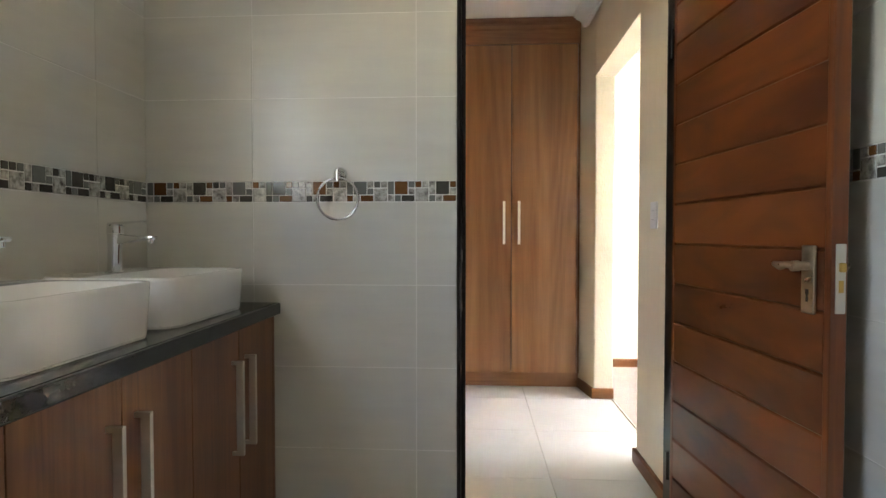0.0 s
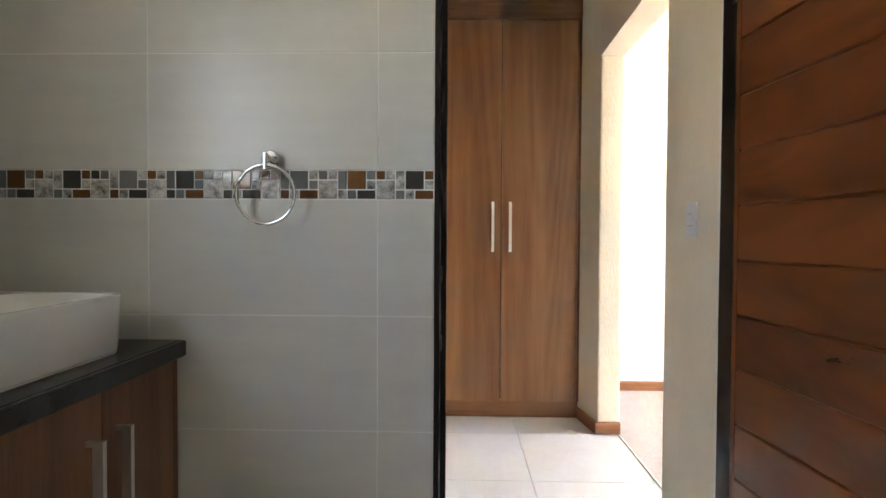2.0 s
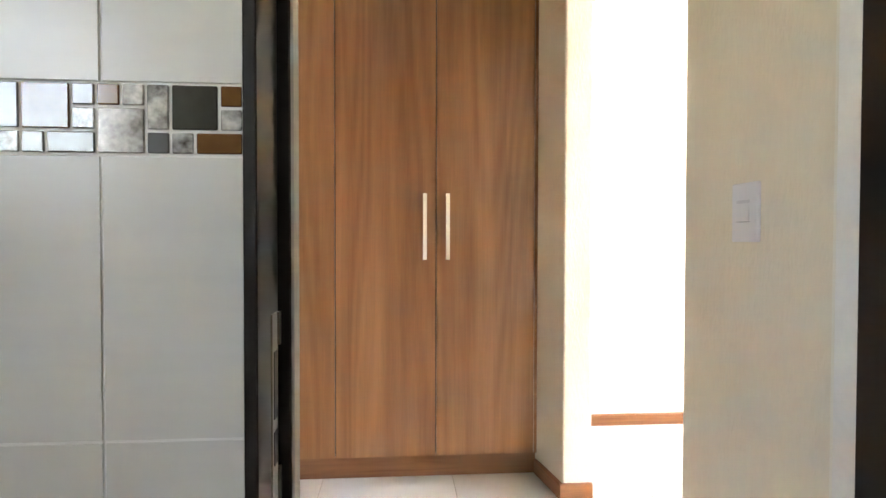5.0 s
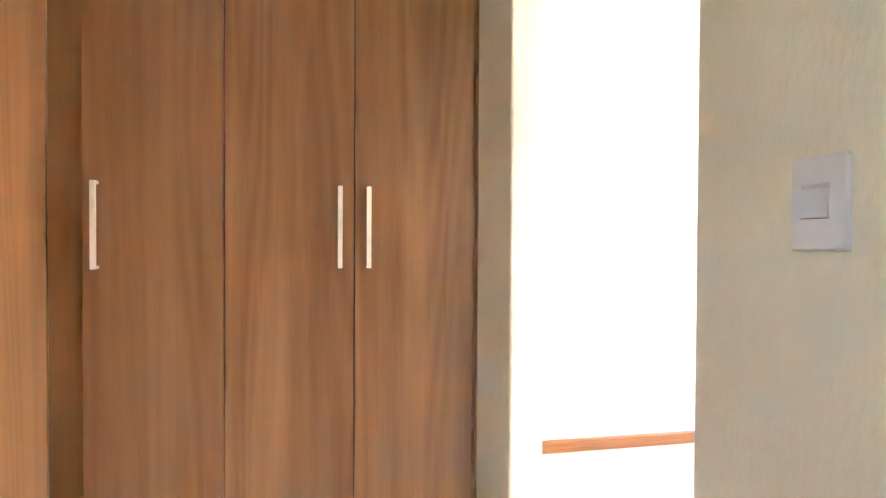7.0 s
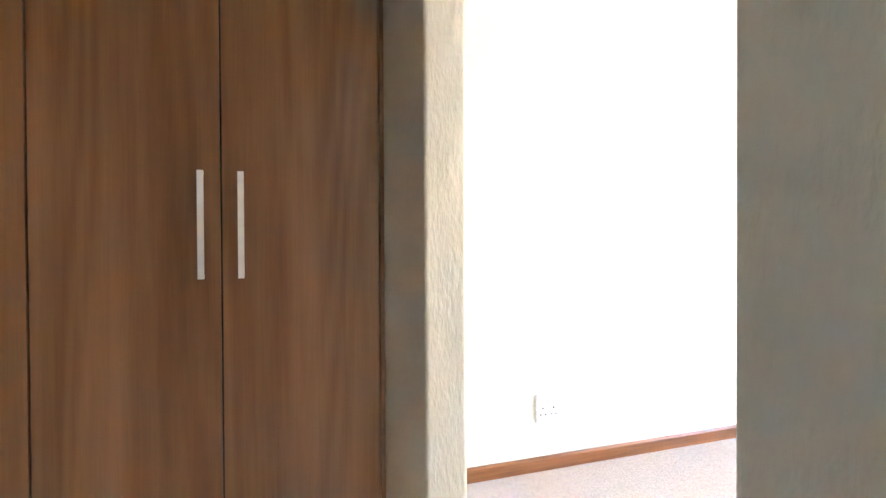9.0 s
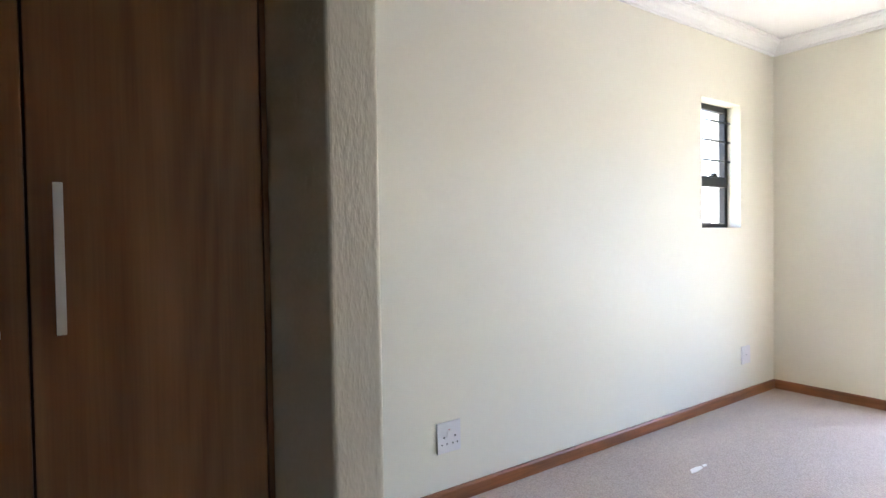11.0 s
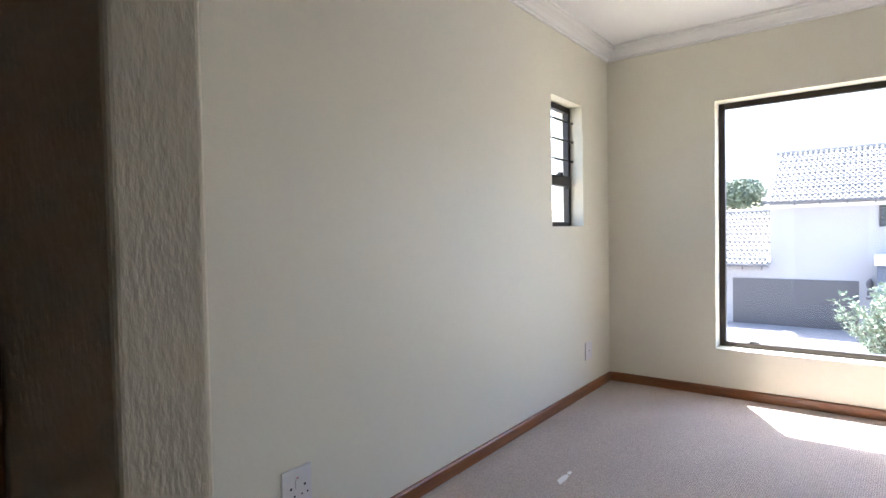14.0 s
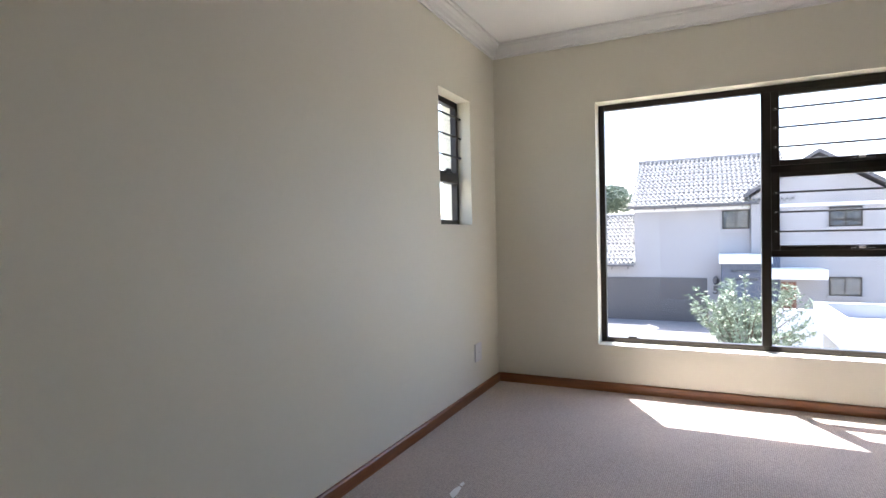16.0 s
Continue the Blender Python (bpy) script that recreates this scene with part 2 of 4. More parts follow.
# paler and less metallic than BRUSHED: the bright reflection is put into the colour
LIT_SATIN = mat("lit_satin_steel_bar", (0.86, 0.83, 0.79), 0.55, metal=0.7, vary=0.05, stretch=(1, 1, 12), fine=120)
WORN_STEEL = mat("worn_dark_steel", (0.17, 0.15, 0.13), 0.42, metal=1.0, vary=0.25, scale=30, fine=160)
ALU = mat("bronze_aluminium", (0.030, 0.024, 0.020), 0.38, metal=0.4, vary=0.15)
BAR = mat("burglar_bar_black", (0.02, 0.018, 0.016), 0.45)
CHROME = mat("chrome", (0.78, 0.78, 0.79), 0.07, metal=1.0, vary=0.02, rvary=0.02)
BRUSHED = mat("brushed_steel", (0.76, 0.73, 0.69), 0.42, metal=1.0, vary=0.05, stretch=(1, 1, 12), fine=120)
NICKEL = mat("aged_nickel", (0.50, 0.45, 0.38), 0.30, metal=1.0, vary=0.12, scale=20)
BRASS = mat("brass", (0.70, 0.48, 0.16), 0.3, metal=1.0)
CERAMIC = mat("white_ceramic", (0.80, 0.79, 0.76), 0.07, vary=0.01, rvary=0.02, coat=0.3)
SEAL = mat("silicone_white", (0.75, 0.74, 0.70), 0.5)
GRANITE = mat("black_granite", (0.022, 0.021, 0.020), 0.16, vary=0.6, scale=40, fine=260, rvary=0.04)
PLASTIC = mat("white_plastic", (0.70, 0.68, 0.685), 0.35, vary=0.01)
HOLE = mat("socket_hole", (0.02, 0.02, 0.02), 0.7)
MOS = {
    "dark": mat("mosaic_charcoal", (0.060, 0.056, 0.045), 0.10, vary=0.2, scale=15, rand=0.25, rvary=0.03),
    "grey": mat("mosaic_grey_glass", (0.18, 0.182, 0.168), 0.08, vary=0.1, scale=15, rand=0.15, rvary=0.03),
    "brown": mat("mosaic_brown", (0.165, 0.072, 0.022), 0.10, vary=0.2, scale=20, rand=0.25, rvary=0.03),
    "marble": mat("mosaic_shell_marble", (0.68, 0.66, 0.60), 0.12, dark=(0.06, 0.05, 0.04), scale=45, fine=150, rand=0.15, rvary=0.05),
}
GLASS = glass_mat("window_glass")
HOUSE = mat("house_plaster_beige", (0.37, 0.345, 0.33), 0.85, vary=0.06, scale=0.6, fine=20, bump=0.3, bscale=30)
HOUSE_BLUE = mat("house_plaster_slate", (0.11, 0.12, 0.15), 0.85, vary=0.06, scale=0.6, fine=20)
WHITE_EXT = mat("white_plaster", (0.78, 0.77, 0.74), 0.8, vary=0.05, scale=1)
ROOFT = mat("clay_roof_tile", (0.255, 0.245, 0.23), 0.55, vary=0.2, scale=2, fine=30)
FASCIA = mat("fascia_dark", (0.11, 0.10, 0.10), 0.5)
GARAGE = mat("garage_door_grey", (0.085, 0.078, 0.078), 0.45, vary=0.08, scale=1)
PAVE = mat("brick_paving", (0.20, 0.19, 0.185), 0.9, vary=0.15, scale=2, fine=25)
GROUND = mat("dry_ground", (0.30, 0.27, 0.20), 0.95, vary=0.3, scale=0.3, fine=8)
LEAF = mat("leaf_green", (0.11, 0.145, 0.095), 0.55, vary=0.35, scale=3, fine=20)
LEAF2 = mat("leaf_silver_green", (0.21, 0.255, 0.165), 0.55, vary=0.35, scale=3, fine=20)
BARK = mat("bark", (0.14, 0.10, 0.07), 0.9, vary=0.3, scale=12, bump=0.5)
REDBRICK = mat("red_brick", (0.30, 0.11, 0.07), 0.85, vary=0.2, scale=6)
DARKROOM = mat("dark_interior", (0.055, 0.062, 0.075), 0.25)


# ---- building helpers ----
ORG = {}


def thing(name, x, y, z, label="", category="", group="", kind=""):
    e = new(name)
    e.empty_display_size = 0.1
    e.location = (x, y, z)
    ORG[e.name] = Vector((x, y, z))
    return tagged(e, label, category, group, kind)


def part(name, bm, material, parent=None, label="", smooth=False):
    """Links a bmesh, built in world coordinates, as one mesh object under a thing or part."""
    base = ORG[parent.name] if parent else Vector((0, 0, 0))
    bmesh.ops.translate(bm, verts=bm.verts, vec=-base)
    me = bpy.data.meshes.new(name)
    bm.to_mesh(me)
    bm.free()
    me.materials.append(material)
    if smooth:
        me.polygons.foreach_set("use_smooth", [True] * len(me.polygons))
        me.set_sharp_from_angle(angle=radians(40))
    ob = new(name, me)
    if parent:
        ob.parent = parent
    ORG[ob.name] = base
    if label:
        ob["label"] = label
    return ob


def box(bm, x0, x1, y0, y1, z0, z1, bevel=0.0, seg=2):
    """Adds a box, with its edges rounded if bevel is given."""
    x0, x1, y0, y1, z0, z1 = min(x0, x1), max(x0, x1), min(y0, y1), max(y0, y1), min(z0, z1), max(z0, z1)
    vs = [bm.verts.new((x, y, z)) for x in (x0, x1) for y in (y0, y1) for z in (z0, z1)]
    fs = [bm.faces.new([vs[i] for i in q]) for q in ((0, 1, 3, 2), (4, 6, 7, 5), (0, 4, 5, 1), (2, 3, 7, 6), (0, 2, 6, 4), (1, 5, 7, 3))]
    if bevel:
        es = {e for f in fs for e in f.edges}
        bmesh.ops.bevel(bm, geom=list(es), offset=bevel, segments=seg, profile=0.5, affect="EDGES")
    return bm


def bx(*a, **k):
    return box(bmesh.new(), *a, **k)


def tube(bm, path, r, n=12, closed=False):
    """Sweeps a round section of radius r (one or one per point) along points."""
    pts = [Vector(p) for p in path]
    rings = []
    for i, p in enumerate(pts):
        a = pts[(i - 1) % len(pts)] if (closed or i) else p
        c = pts[(i + 1) % len(pts)] if (closed or i < len(pts) - 1) else p
        d = (c - a).normalized()
        up = Vector((0, 0, 1)) if abs(d.z) < 0.9 else Vector((1, 0, 0))
        u = d.cross(up).normalized()
        w = d.cross(u)
        rr = r[i] if isinstance(r, (list, tuple)) else r
        rings.append([bm.verts.new(p + rr * (math.cos(2 * math.pi * k / n) * u + math.sin(2 * math.pi * k / n) * w)) for k in range(n)])
    for i in range(len(rings) - (0 if closed else 1)):
        a, c = rings[i], rings[(i + 1) % len(rings)]
        for k in range(n):
            bm.faces.new((a[k], a[(k + 1) % n], c[(k + 1) % n], c[k]))
    if not closed:
        bm.faces.new(rings[0][::-1])
        bm.faces.new(rings[-1])
    bmesh.ops.recalc_face_normals(bm, faces=bm.faces)
    return bm


def prism(bm, poly, axis, a, c):
    """Extrudes a polygon along an axis from a to c. poly: (u, v) in the two other axes' order."""
    def at(u, v, w):
        return {"x": (w, u, v), "y": (u, w, v), "z": (u, v, w)}[axis]
    lo = [bm.verts.new(at(u, v, a)) for u, v in poly]
    hi = [bm.verts.new(at(u, v, c)) for u, v in poly]
    n = len(poly)
    for i in range(n):
        bm.faces.new((lo[i], lo[(i + 1) % n], hi[(i + 1) % n], hi[i]))
    bm.faces.new(lo[::-1])
    bm.faces.new(hi)
    bmesh.ops.recalc_face_normals(bm, faces=bm.faces)
    return bm


def wall(name, bm, material=None, label=""):
    return tagged(part(name, bm, material or PAINT), label, kind="structure")


# ---- plan ----
RING_Y, BATH_L, BATH_R, BATH_BACK = 1.962, -1.072, 1.002, -1.6
PASS_R, FAR_X, BED_W, NEAR_J, FAR_J, HEAD = 0.916, 0.934, 1.062, 2.616, 3.638, 2.12
WARD_Y, BED_N, BED_E, BED_S, CEIL_Z = 3.88, 4.53, 4.925, 0.3, 2.62
BW0, BW1, BWZ0, BWZ1 = 1.56, 3.752, 0.341, 2.10
SW0, SW1, SWZ0, SWZ1 = 3.935, 4.437, 1.235, 2.10

PASS_CEIL = 2.59

# ---- walls, floors, ceilings ----
b = bmesh.new()
box(b, -1.23, 0.083, RING_Y, 2.11, 0, CEIL_Z)
box(b, 0.876, 0.915, RING_Y, 2.11, 0, CEIL_Z)
box(b, 0.083, 0.876, RING_Y, 2.11, 2.06, CEIL_Z)
wall_ring = wall("wall_bathroom_north", b, GROUT, "bathroom wall clad in grey tiles")
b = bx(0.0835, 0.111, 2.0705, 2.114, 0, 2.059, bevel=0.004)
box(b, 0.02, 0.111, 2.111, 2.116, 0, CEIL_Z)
wall("wall_door_reveal", b, SCUFF_SHADE, "scuffed plaster edge beside the door frame")
b = bx(0.8765, 0.9145, 2.111, 2.116, 0, CEIL_Z)
wall("wall_door_return", b, PAINT)
b = bmesh.new()
box(b, -1.23, BATH_L, BATH_BACK, -0.25, 0, CEIL_Z)
box(b, -1.23, BATH_L, 0.75, RING_Y, 0, CEIL_Z)
box(b, -1.23, BATH_L, -0.25, 0.75, 0, 1.37)
box(b, -1.23, BATH_L, -0.25, 0.75, 2.13, CEIL_Z)
wall_left = wall("wall_bathroom_west", b, GROUT, "bathroom wall clad in grey tiles behind the basins")
wall_right = wall("wall_bathroom_east", bx(BATH_R, 1.06, BATH_BACK, RING_Y, 0, CEIL_Z), GROUT, "bathroom wall clad in grey tiles behind the door")
wall("wall_bathroom_south", bx(-1.23, 1.06, BATH_BACK - 0.12, BATH_BACK, 0, CEIL_Z), WTILE, "plain tiled bathroom wall")
def soft_corner(x, y, sx, sy, r=0.012, n=4):
    """Rounded plaster corner: points from the x side to the y side."""
    cx, cy = x - sx * r, y - sy * r
    return [(cx + sx * r * math.cos(a), cy + sy * r * math.sin(a)) for a in [math.pi / 2 * k / n for k in range(n + 1)]]


b = bmesh.new()
prism(b, [(PASS_R, RING_Y), (BED_W, RING_Y)] + soft_corner(BED_W, NEAR_J, 1, 1) + soft_corner(PASS_R, NEAR_J, -1, 1)[::-1], "z", 0, HEAD)
prism(b, [(BED_W, BED_N), (0.886, BED_N), (0.886, 3.90)] + soft_corner(FAR_X, FAR_J, -1, -1) + soft_corner(BED_W, FAR_J, 1, -1)[::-1], "z", 0, HEAD)
prism(b, [(PASS_R, RING_Y), (BED_W, RING_Y), (BED_W, BED_N), (0.886, BED_N), (0.886, 3.90), (FAR_X, FAR_J), (PASS_R, NEAR_J)], "z", HEAD, CEIL_Z)
wall("wall_passage_east", b, PAINT_ROUGH, "cream plastered wall with an opening to the bedroom")
wall("wall_passage_north", bx(-1.3, PASS_R, 4.50, 4.60, 0, CEIL_Z), PAINT)
wall("wall_passage_west", bx(-1.35, -1.23, 2.85, 4.6, 0, CEIL_Z), PAINT)
# unseen wall, added to bounce light into the passage
wall("wall_passage_corner", bx(-1.35, -0.65, 2.117, 2.849, 0, CEIL_Z), PAINT)
b = bmesh.new()
box(b, BED_W - 0.15, SW0, BED_N, BED_N + 0.22, 0, CEIL_Z)
box(b, SW1, BED_E + 0.25, BED_N, BED_N + 0.22, 0, CEIL_Z)
box(b, SW0, SW1, BED_N, BED_N + 0.22, 0, SWZ0)
box(b, SW0, SW1, BED_N, BED_N + 0.22, SWZ1, CEIL_Z)
bmesh.ops.remove_doubles(b, verts=b.verts, dist=0.0001)
wall("wall_bedroom_north", b, PAINT, "cream painted bedroom wall with a small window")
b = bmesh.new()
box(b, BED_E, BED_E + 0.25, BW1, BED_N, 0, CEIL_Z)
box(b, BED_E, BED_E + 0.25, BED_S, BW0, 0, CEIL_Z)
box(b, BED_E, BED_E + 0.25, BW0, BW1, 0, BWZ0)
box(b, BED_E, BED_E + 0.25, BW0, BW1, BWZ1, CEIL_Z)
bmesh.ops.remove_doubles(b, verts=b.verts, dist=0.0001)
wall("wall_bedroom_east", b, PAINT, "cream painted bedroom wall with a wide window")
wall("wall_bedroom_south", bx(BED_W, BED_E + 0.25, BED_S - 0.15, BED_S, 0, CEIL_Z), PAINT)
wall("wall_bedroom_west", bx(1.0605, 1.09, BED_S, NEAR_J - 0.35, 0, CEIL_Z), PAINT)
wall("ceiling_bathroom", bx(-1.23, 1.06, BATH_BACK - 0.1, 2.05, CEIL_Z, CEIL_Z + 0.1), CEIL)
wall("ceiling_passage", bx(-1.35, 0.985, 2.05, 4.75, PASS_CEIL, CEIL_Z + 0.1), CEIL)
wall("ceiling_bedroom", bx(0.985, 5.35, BED_S - 0.15, 4.8, CEIL_Z, CEIL_Z + 0.1), CEIL, "white ceiling")
fl = wall("floor_passage", bx(-1.35, 1.056, BATH_BACK - 0.1, 4.75, -0.12, -0.006), FGROUT, "pale square floor tiles")
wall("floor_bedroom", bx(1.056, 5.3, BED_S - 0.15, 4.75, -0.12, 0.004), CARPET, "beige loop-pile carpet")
wall("trim_carpet_edge", bx(1.050, 1.060, NEAR_J, FAR_J, -0.004, 0.006, bevel=0.002), BRUSHED, "thin metal strip between tiles and carpet")


def cornice(name, axis, a, c, u, sgn, top=CEIL_Z):
    """Plaster cornice with a stepped and curved section, along an axis, against the face at u."""
    prof = [(0, 0), (0, -0.095), (0.012, -0.095), (0.014, -0.082), (0.024, -0.078), (0.035, -0.055), (0.052, -0.038),
            (0.074, -0.028), (0.078, -0.018), (0.090, -0.016), (0.092, 0)]
    poly = [(u + sgn * p, top + q) for p, q in prof]
    return tagged(part(name, prism(bmesh.new(), poly, axis, a, c), CORN), "white moulded plaster cornice", kind="structure")


cornice("cornice_bedroom_north", "x", BED_W, BED_E, BED_N - 0.001, -1)
cornice("cornice_bedroom_east", "y", BED_S, BED_N, BED_E - 0.001, -1)
cornice("cornice_passage_east", "y", 2.117, WARD_Y - 0.05, PASS_R - 0.001, -1, PASS_CEIL - 0.001)


def skirting(name, axis, a, c, u, sgn):
    poly = [(u, 0.004), (u + sgn * 0.014, 0.004), (u + sgn * 0.014, 0.062), (u + sgn * 0.009, 0.070), (u, 0.072)]
    return tagged(part(name, prism(bmesh.new(), poly, axis, a, c), SKIRT if axis == "x" else SKIRTY), "varnished wooden skirting board", kind="structure")


skirting("baseboard_bedroom_north", "x", BED_W, BED_E - 0.001, BED_N - 0.001, -1)
skirting("baseboard_bedroom_east", "y", BED_S, BED_N - 0.016, BED_E - 0.001, -1)
skirting("baseboard_passage_near", "y", 2.12, NEAR_J, PASS_R - 0.001, -1)
o = skirting("baseboard_passage_far", "y", -0.012, 0.268, 0, -1)
o.matrix_basis = pose(FAR_X - 0.001, FAR_J, 0, 0, 0, 9.7)
skirting("baseboard_jamb_near", "x", PASS_R - 0.014, BED_W, NEAR_J + 0.001, 1)
skirting("baseboard_jamb_far", "x", FAR_X - 0.012, BED_W, FAR_J - 0.001, -1)


# ---- door frame and door ----
def door_frame():
    f = thing("door_frame", 0.10, 2.0, 0, "dark painted metal door frame with a strike plate", "door frame")
    def jamb(x_face, s):
        # section: outer flange, rebate, stop
        st = 0.030
        pts = [(0, 0), (0.012, 0), (0.014, 0.002), (0.014, 0.095), (st - 0.002, 0.095), (st, 0.097), (st, 0.116), (st - 0.002, 0.118), (0, 0.118)]
        return prism(bmesh.new(), [(x_face + s * u, 1.952 + v) for u, v in pts], "z", 0, 2.055)
    left = part("jamb", jamb(0.0835, 1), STEEL_FRAME, f)
    part("jamb", prism(bmesh.new(), [(0.8755, 1.952), (0.847, 1.952), (0.845, 1.954), (0.845, 2.035), (0.847, 2.037), (0.8755, 2.037)], "z", 0, 2.041), STEEL_FRAME, f)
    b = bmesh.new()
    prism(b, [(1.952, 2.058), (1.952, 2.042), (2.047, 2.042), (2.047, 2.02), (2.070, 2.02), (2.070, 2.058)], "x", 0.0975, 0.8445)
    part("head", b, STEEL_FRAME, f)
    b = bx(0.0965, 0.0995, 2.010, 2.036, 0.80, 1.03, bevel=0.001)
    box(b, 0.0965, 0.102, 2.036, 2.0455, 0.99, 1.03)
    box(b, 0.0965, 0.102, 2.036, 2.0455, 0.80, 0.84)
    part("strike_plate", b, WORN_STEEL, left, "worn steel strike plate")
    part("strike_hole", bx(0.0985, 0.1005, 2.016, 2.032, 0.905, 0.985), HOLE, left)
    part("strike_hole", bx(0.0985, 0.1005, 2.016, 2.032, 0.85, 0.89), HOLE, left)
    return f


door_frame()


def bathroom_door():
    """Door leaf built closed-free at the origin: hinge at y=0, leaf along -y, face towards -x."""
    d = thing("door_1", 0, 0, 0, "open stained wooden door with grooved horizontal boards", "door")
    W, H, T = 0.757, 2.02, 0.036
    edges = [0.008, 0.1]
    while edges[-1] < H - 0.02:
        edges.append(min(edges[-1] + 0.1365, H))
    for z0, z1 in zip(edges, edges[1:]):
        b = bmesh.new()
        poly = [(0.006, z0), (0.0, z0 + 0.005), (0.0, z1 - 0.005), (0.006, z1), (T - 0.006, z1), (T, z1 - 0.005), (T, z0 + 0.005), (T - 0.006, z0)]
        prism(b, [(u, v) for u, v in poly], "y", -W + 0.020, -0.020)
        part("board", b, DOORW, d)
    for y0, y1 in ((-W, -W + 0.0195), (-0.0195, 0.0)):
        part("stile", bx(-0.0005, T + 0.0005, y0, y1, 0.006, H, bevel=0.002), DOORV, d)
    # handle and lock
    for s, x in ((-1, -0.0005), (1, T + 0.0005)):
        pl = part("back_plate", bx(x, x + s * 0.008, -W + 0.040, -W + 0.082, 0.911, 1.064, bevel=0.003), NICKEL, d, "nickel handle plate with a keyhole")
        b = bmesh.new()
        yy = -W + 0.061
        tube(b, [(x + s * 0.008, yy, 1.018), (x + s * 0.03, yy, 1.018)], 0.010)
        tube(b, [(x + s * 0.038, yy - 0.004, 1.018), (x + s * 0.040, yy + 0.022, 1.020), (x + s * 0.042, yy + 0.042, 1.016), (x + s * 0.043, yy + 0.064, 1.020)], [0.009, 0.008, 0.010, 0.006])
        tube(b, [(x + s * 0.028, yy, 1.018), (x + s * 0.044, yy, 1.018)], 0.012)
        part("lever", b, NICKEL, pl, smooth=True)
        b = bmesh.new()
        box(b, x + s * 0.0078, x + s * 0.0088, yy - 0.003, yy + 0.003, 0.938, 0.955)
        box(b, x + s * 0.0078, x + s * 0.0088, yy - 0.005, yy + 0.005, 0.954, 0.966)
        part("keyhole", b, HOLE, pl)
    lk = part("lock_plate", bx(0.009, 0.031, -W - 0.0025, -W, 0.919, 1.068, bevel=0.0008), BRUSHED, d, "steel lock face with brass latch")
    part("latch", bx(0.014, 0.026, -W - 0.012, -W - 0.002, 1.008, 1.028, bevel=0.003), BRASS, lk)
    part("deadbolt", bx(0.015, 0.025, -W - 0.004, -W - 0.002, 0.964, 0.990), BRASS, lk)
    for z0 in (0.22, 1.70):
        b = bmesh.new()
        tube(b, [(-0.006, 0.004, z0), (-0.006, 0.004, z0 + 0.1)], 0.006)
        part("hinge", b, STEEL_FRAME, d)
    d.matrix_basis = pose(0.838, 1.948, 0, 0, 0, 4.9)
    return d


bathroom_door()


# ---- vanity ----
def bar_handle(parent, x, y, z0, z1, ax):
    """Square bar handle on two posts; ax: the way it stands off its door."""
    b = bmesh.new()
    if ax == "x":
        box(b, x + 0.014, x + 0.036, y - 0.006, y + 0.006, z0, z1, bevel=0.001)
        for z in (z0, z1 - 0.012):
            box(b, x, x + 0.0145, y - 0.0055, y + 0.0055, z + 0.0005, z + 0.0115)
    else:
        box(b, x - 0.0085, x + 0.0085, y - 0.034, y - 0.022, z0, z1, bevel=0.001)
        for z in (z0, z1 - 0.012):
            box(b, x - 0.008, x + 0.008, y - 0.0225, y, z + 0.0005, z + 0.0115)
    return part("handle", b, BRUSHED if ax == "x" else LIT_SATIN, parent, "brushed steel bar handle")


CAB_F = -0.590
seams = [0.23, 0.515, 0.80, 1.085, 1.37, 1.655, 1.94]
for i in range(3):
    y0, y1 = seams[2 * i], seams[2 * i + 2]
    c = thing("vanity_cabinet", -0.83, (y0 + y1) / 2, 0, "reddish-brown wood-grain vanity cupboard with two doors", "cabinet", "vanity cupboards under the basins")
    b = bmesh.new()
    box(b, -1.068, CAB_F - 0.02, y0 + 0.001, y1 - 0.001, 0.10, 0.795)
    part("carcass", b, VANITY, c)
    part("plinth", bx(-1.0, CAB_F - 0.06, y0 + 0.001, y1 - 0.001, 0.0, 0.0995), VANITY, c)
    for k in (0, 1):
        a0, a1 = seams[2 * i + k] + 0.0015, seams[2 * i + k + 1] - 0.0015
        dr = part("door", bx(CAB_F - 0.0195, CAB_F, a0, a1, 0.105, 0.790, bevel=0.0012), VANITY, c)
        bar_handle(dr, CAB_F, a1 - 0.045 if k == 0 else a0 + 0.045, 0.412, 0.702, "x")
c = thing("filler_panel", -0.83, 1.9, 0, "reddish-brown wood-grain filler panel beside the cupboards", "panel")
part("board", bx(CAB_F - 0.02, CAB_F, 1.9405, 1.9585, 0.0, 0.795), VANITY, c)
c = thing("countertop", -0.82, 1.0, 0.805, "black polished granite countertop with a rounded edge", "countertop")
part("slab", bx(-1.069, -0.5805, 0.19, 1.959, 0.7965, 0.838), GRANITE, c)
part("front_edge", bx(-0.5805, -0.564, 0.19, 1.959, 0.7960, 0.8382, bevel=0.006, seg=3), GRANITE, c, "rounded polished front edge")


def rrect(cx, cy, hx, hy, r, n=8):
    out = []
    for k, (sx, sy) in enumerate(((1, 1), (-1, 1), (-1, -1), (1, -1))):
        for i in range(n + 1):
            a = math.pi / 2 * (k + i / n)
            out.append((cx + sx * (hx - r) + r * math.cos(a), cy + sy * (hy - r) + r * math.sin(a)))
    return out


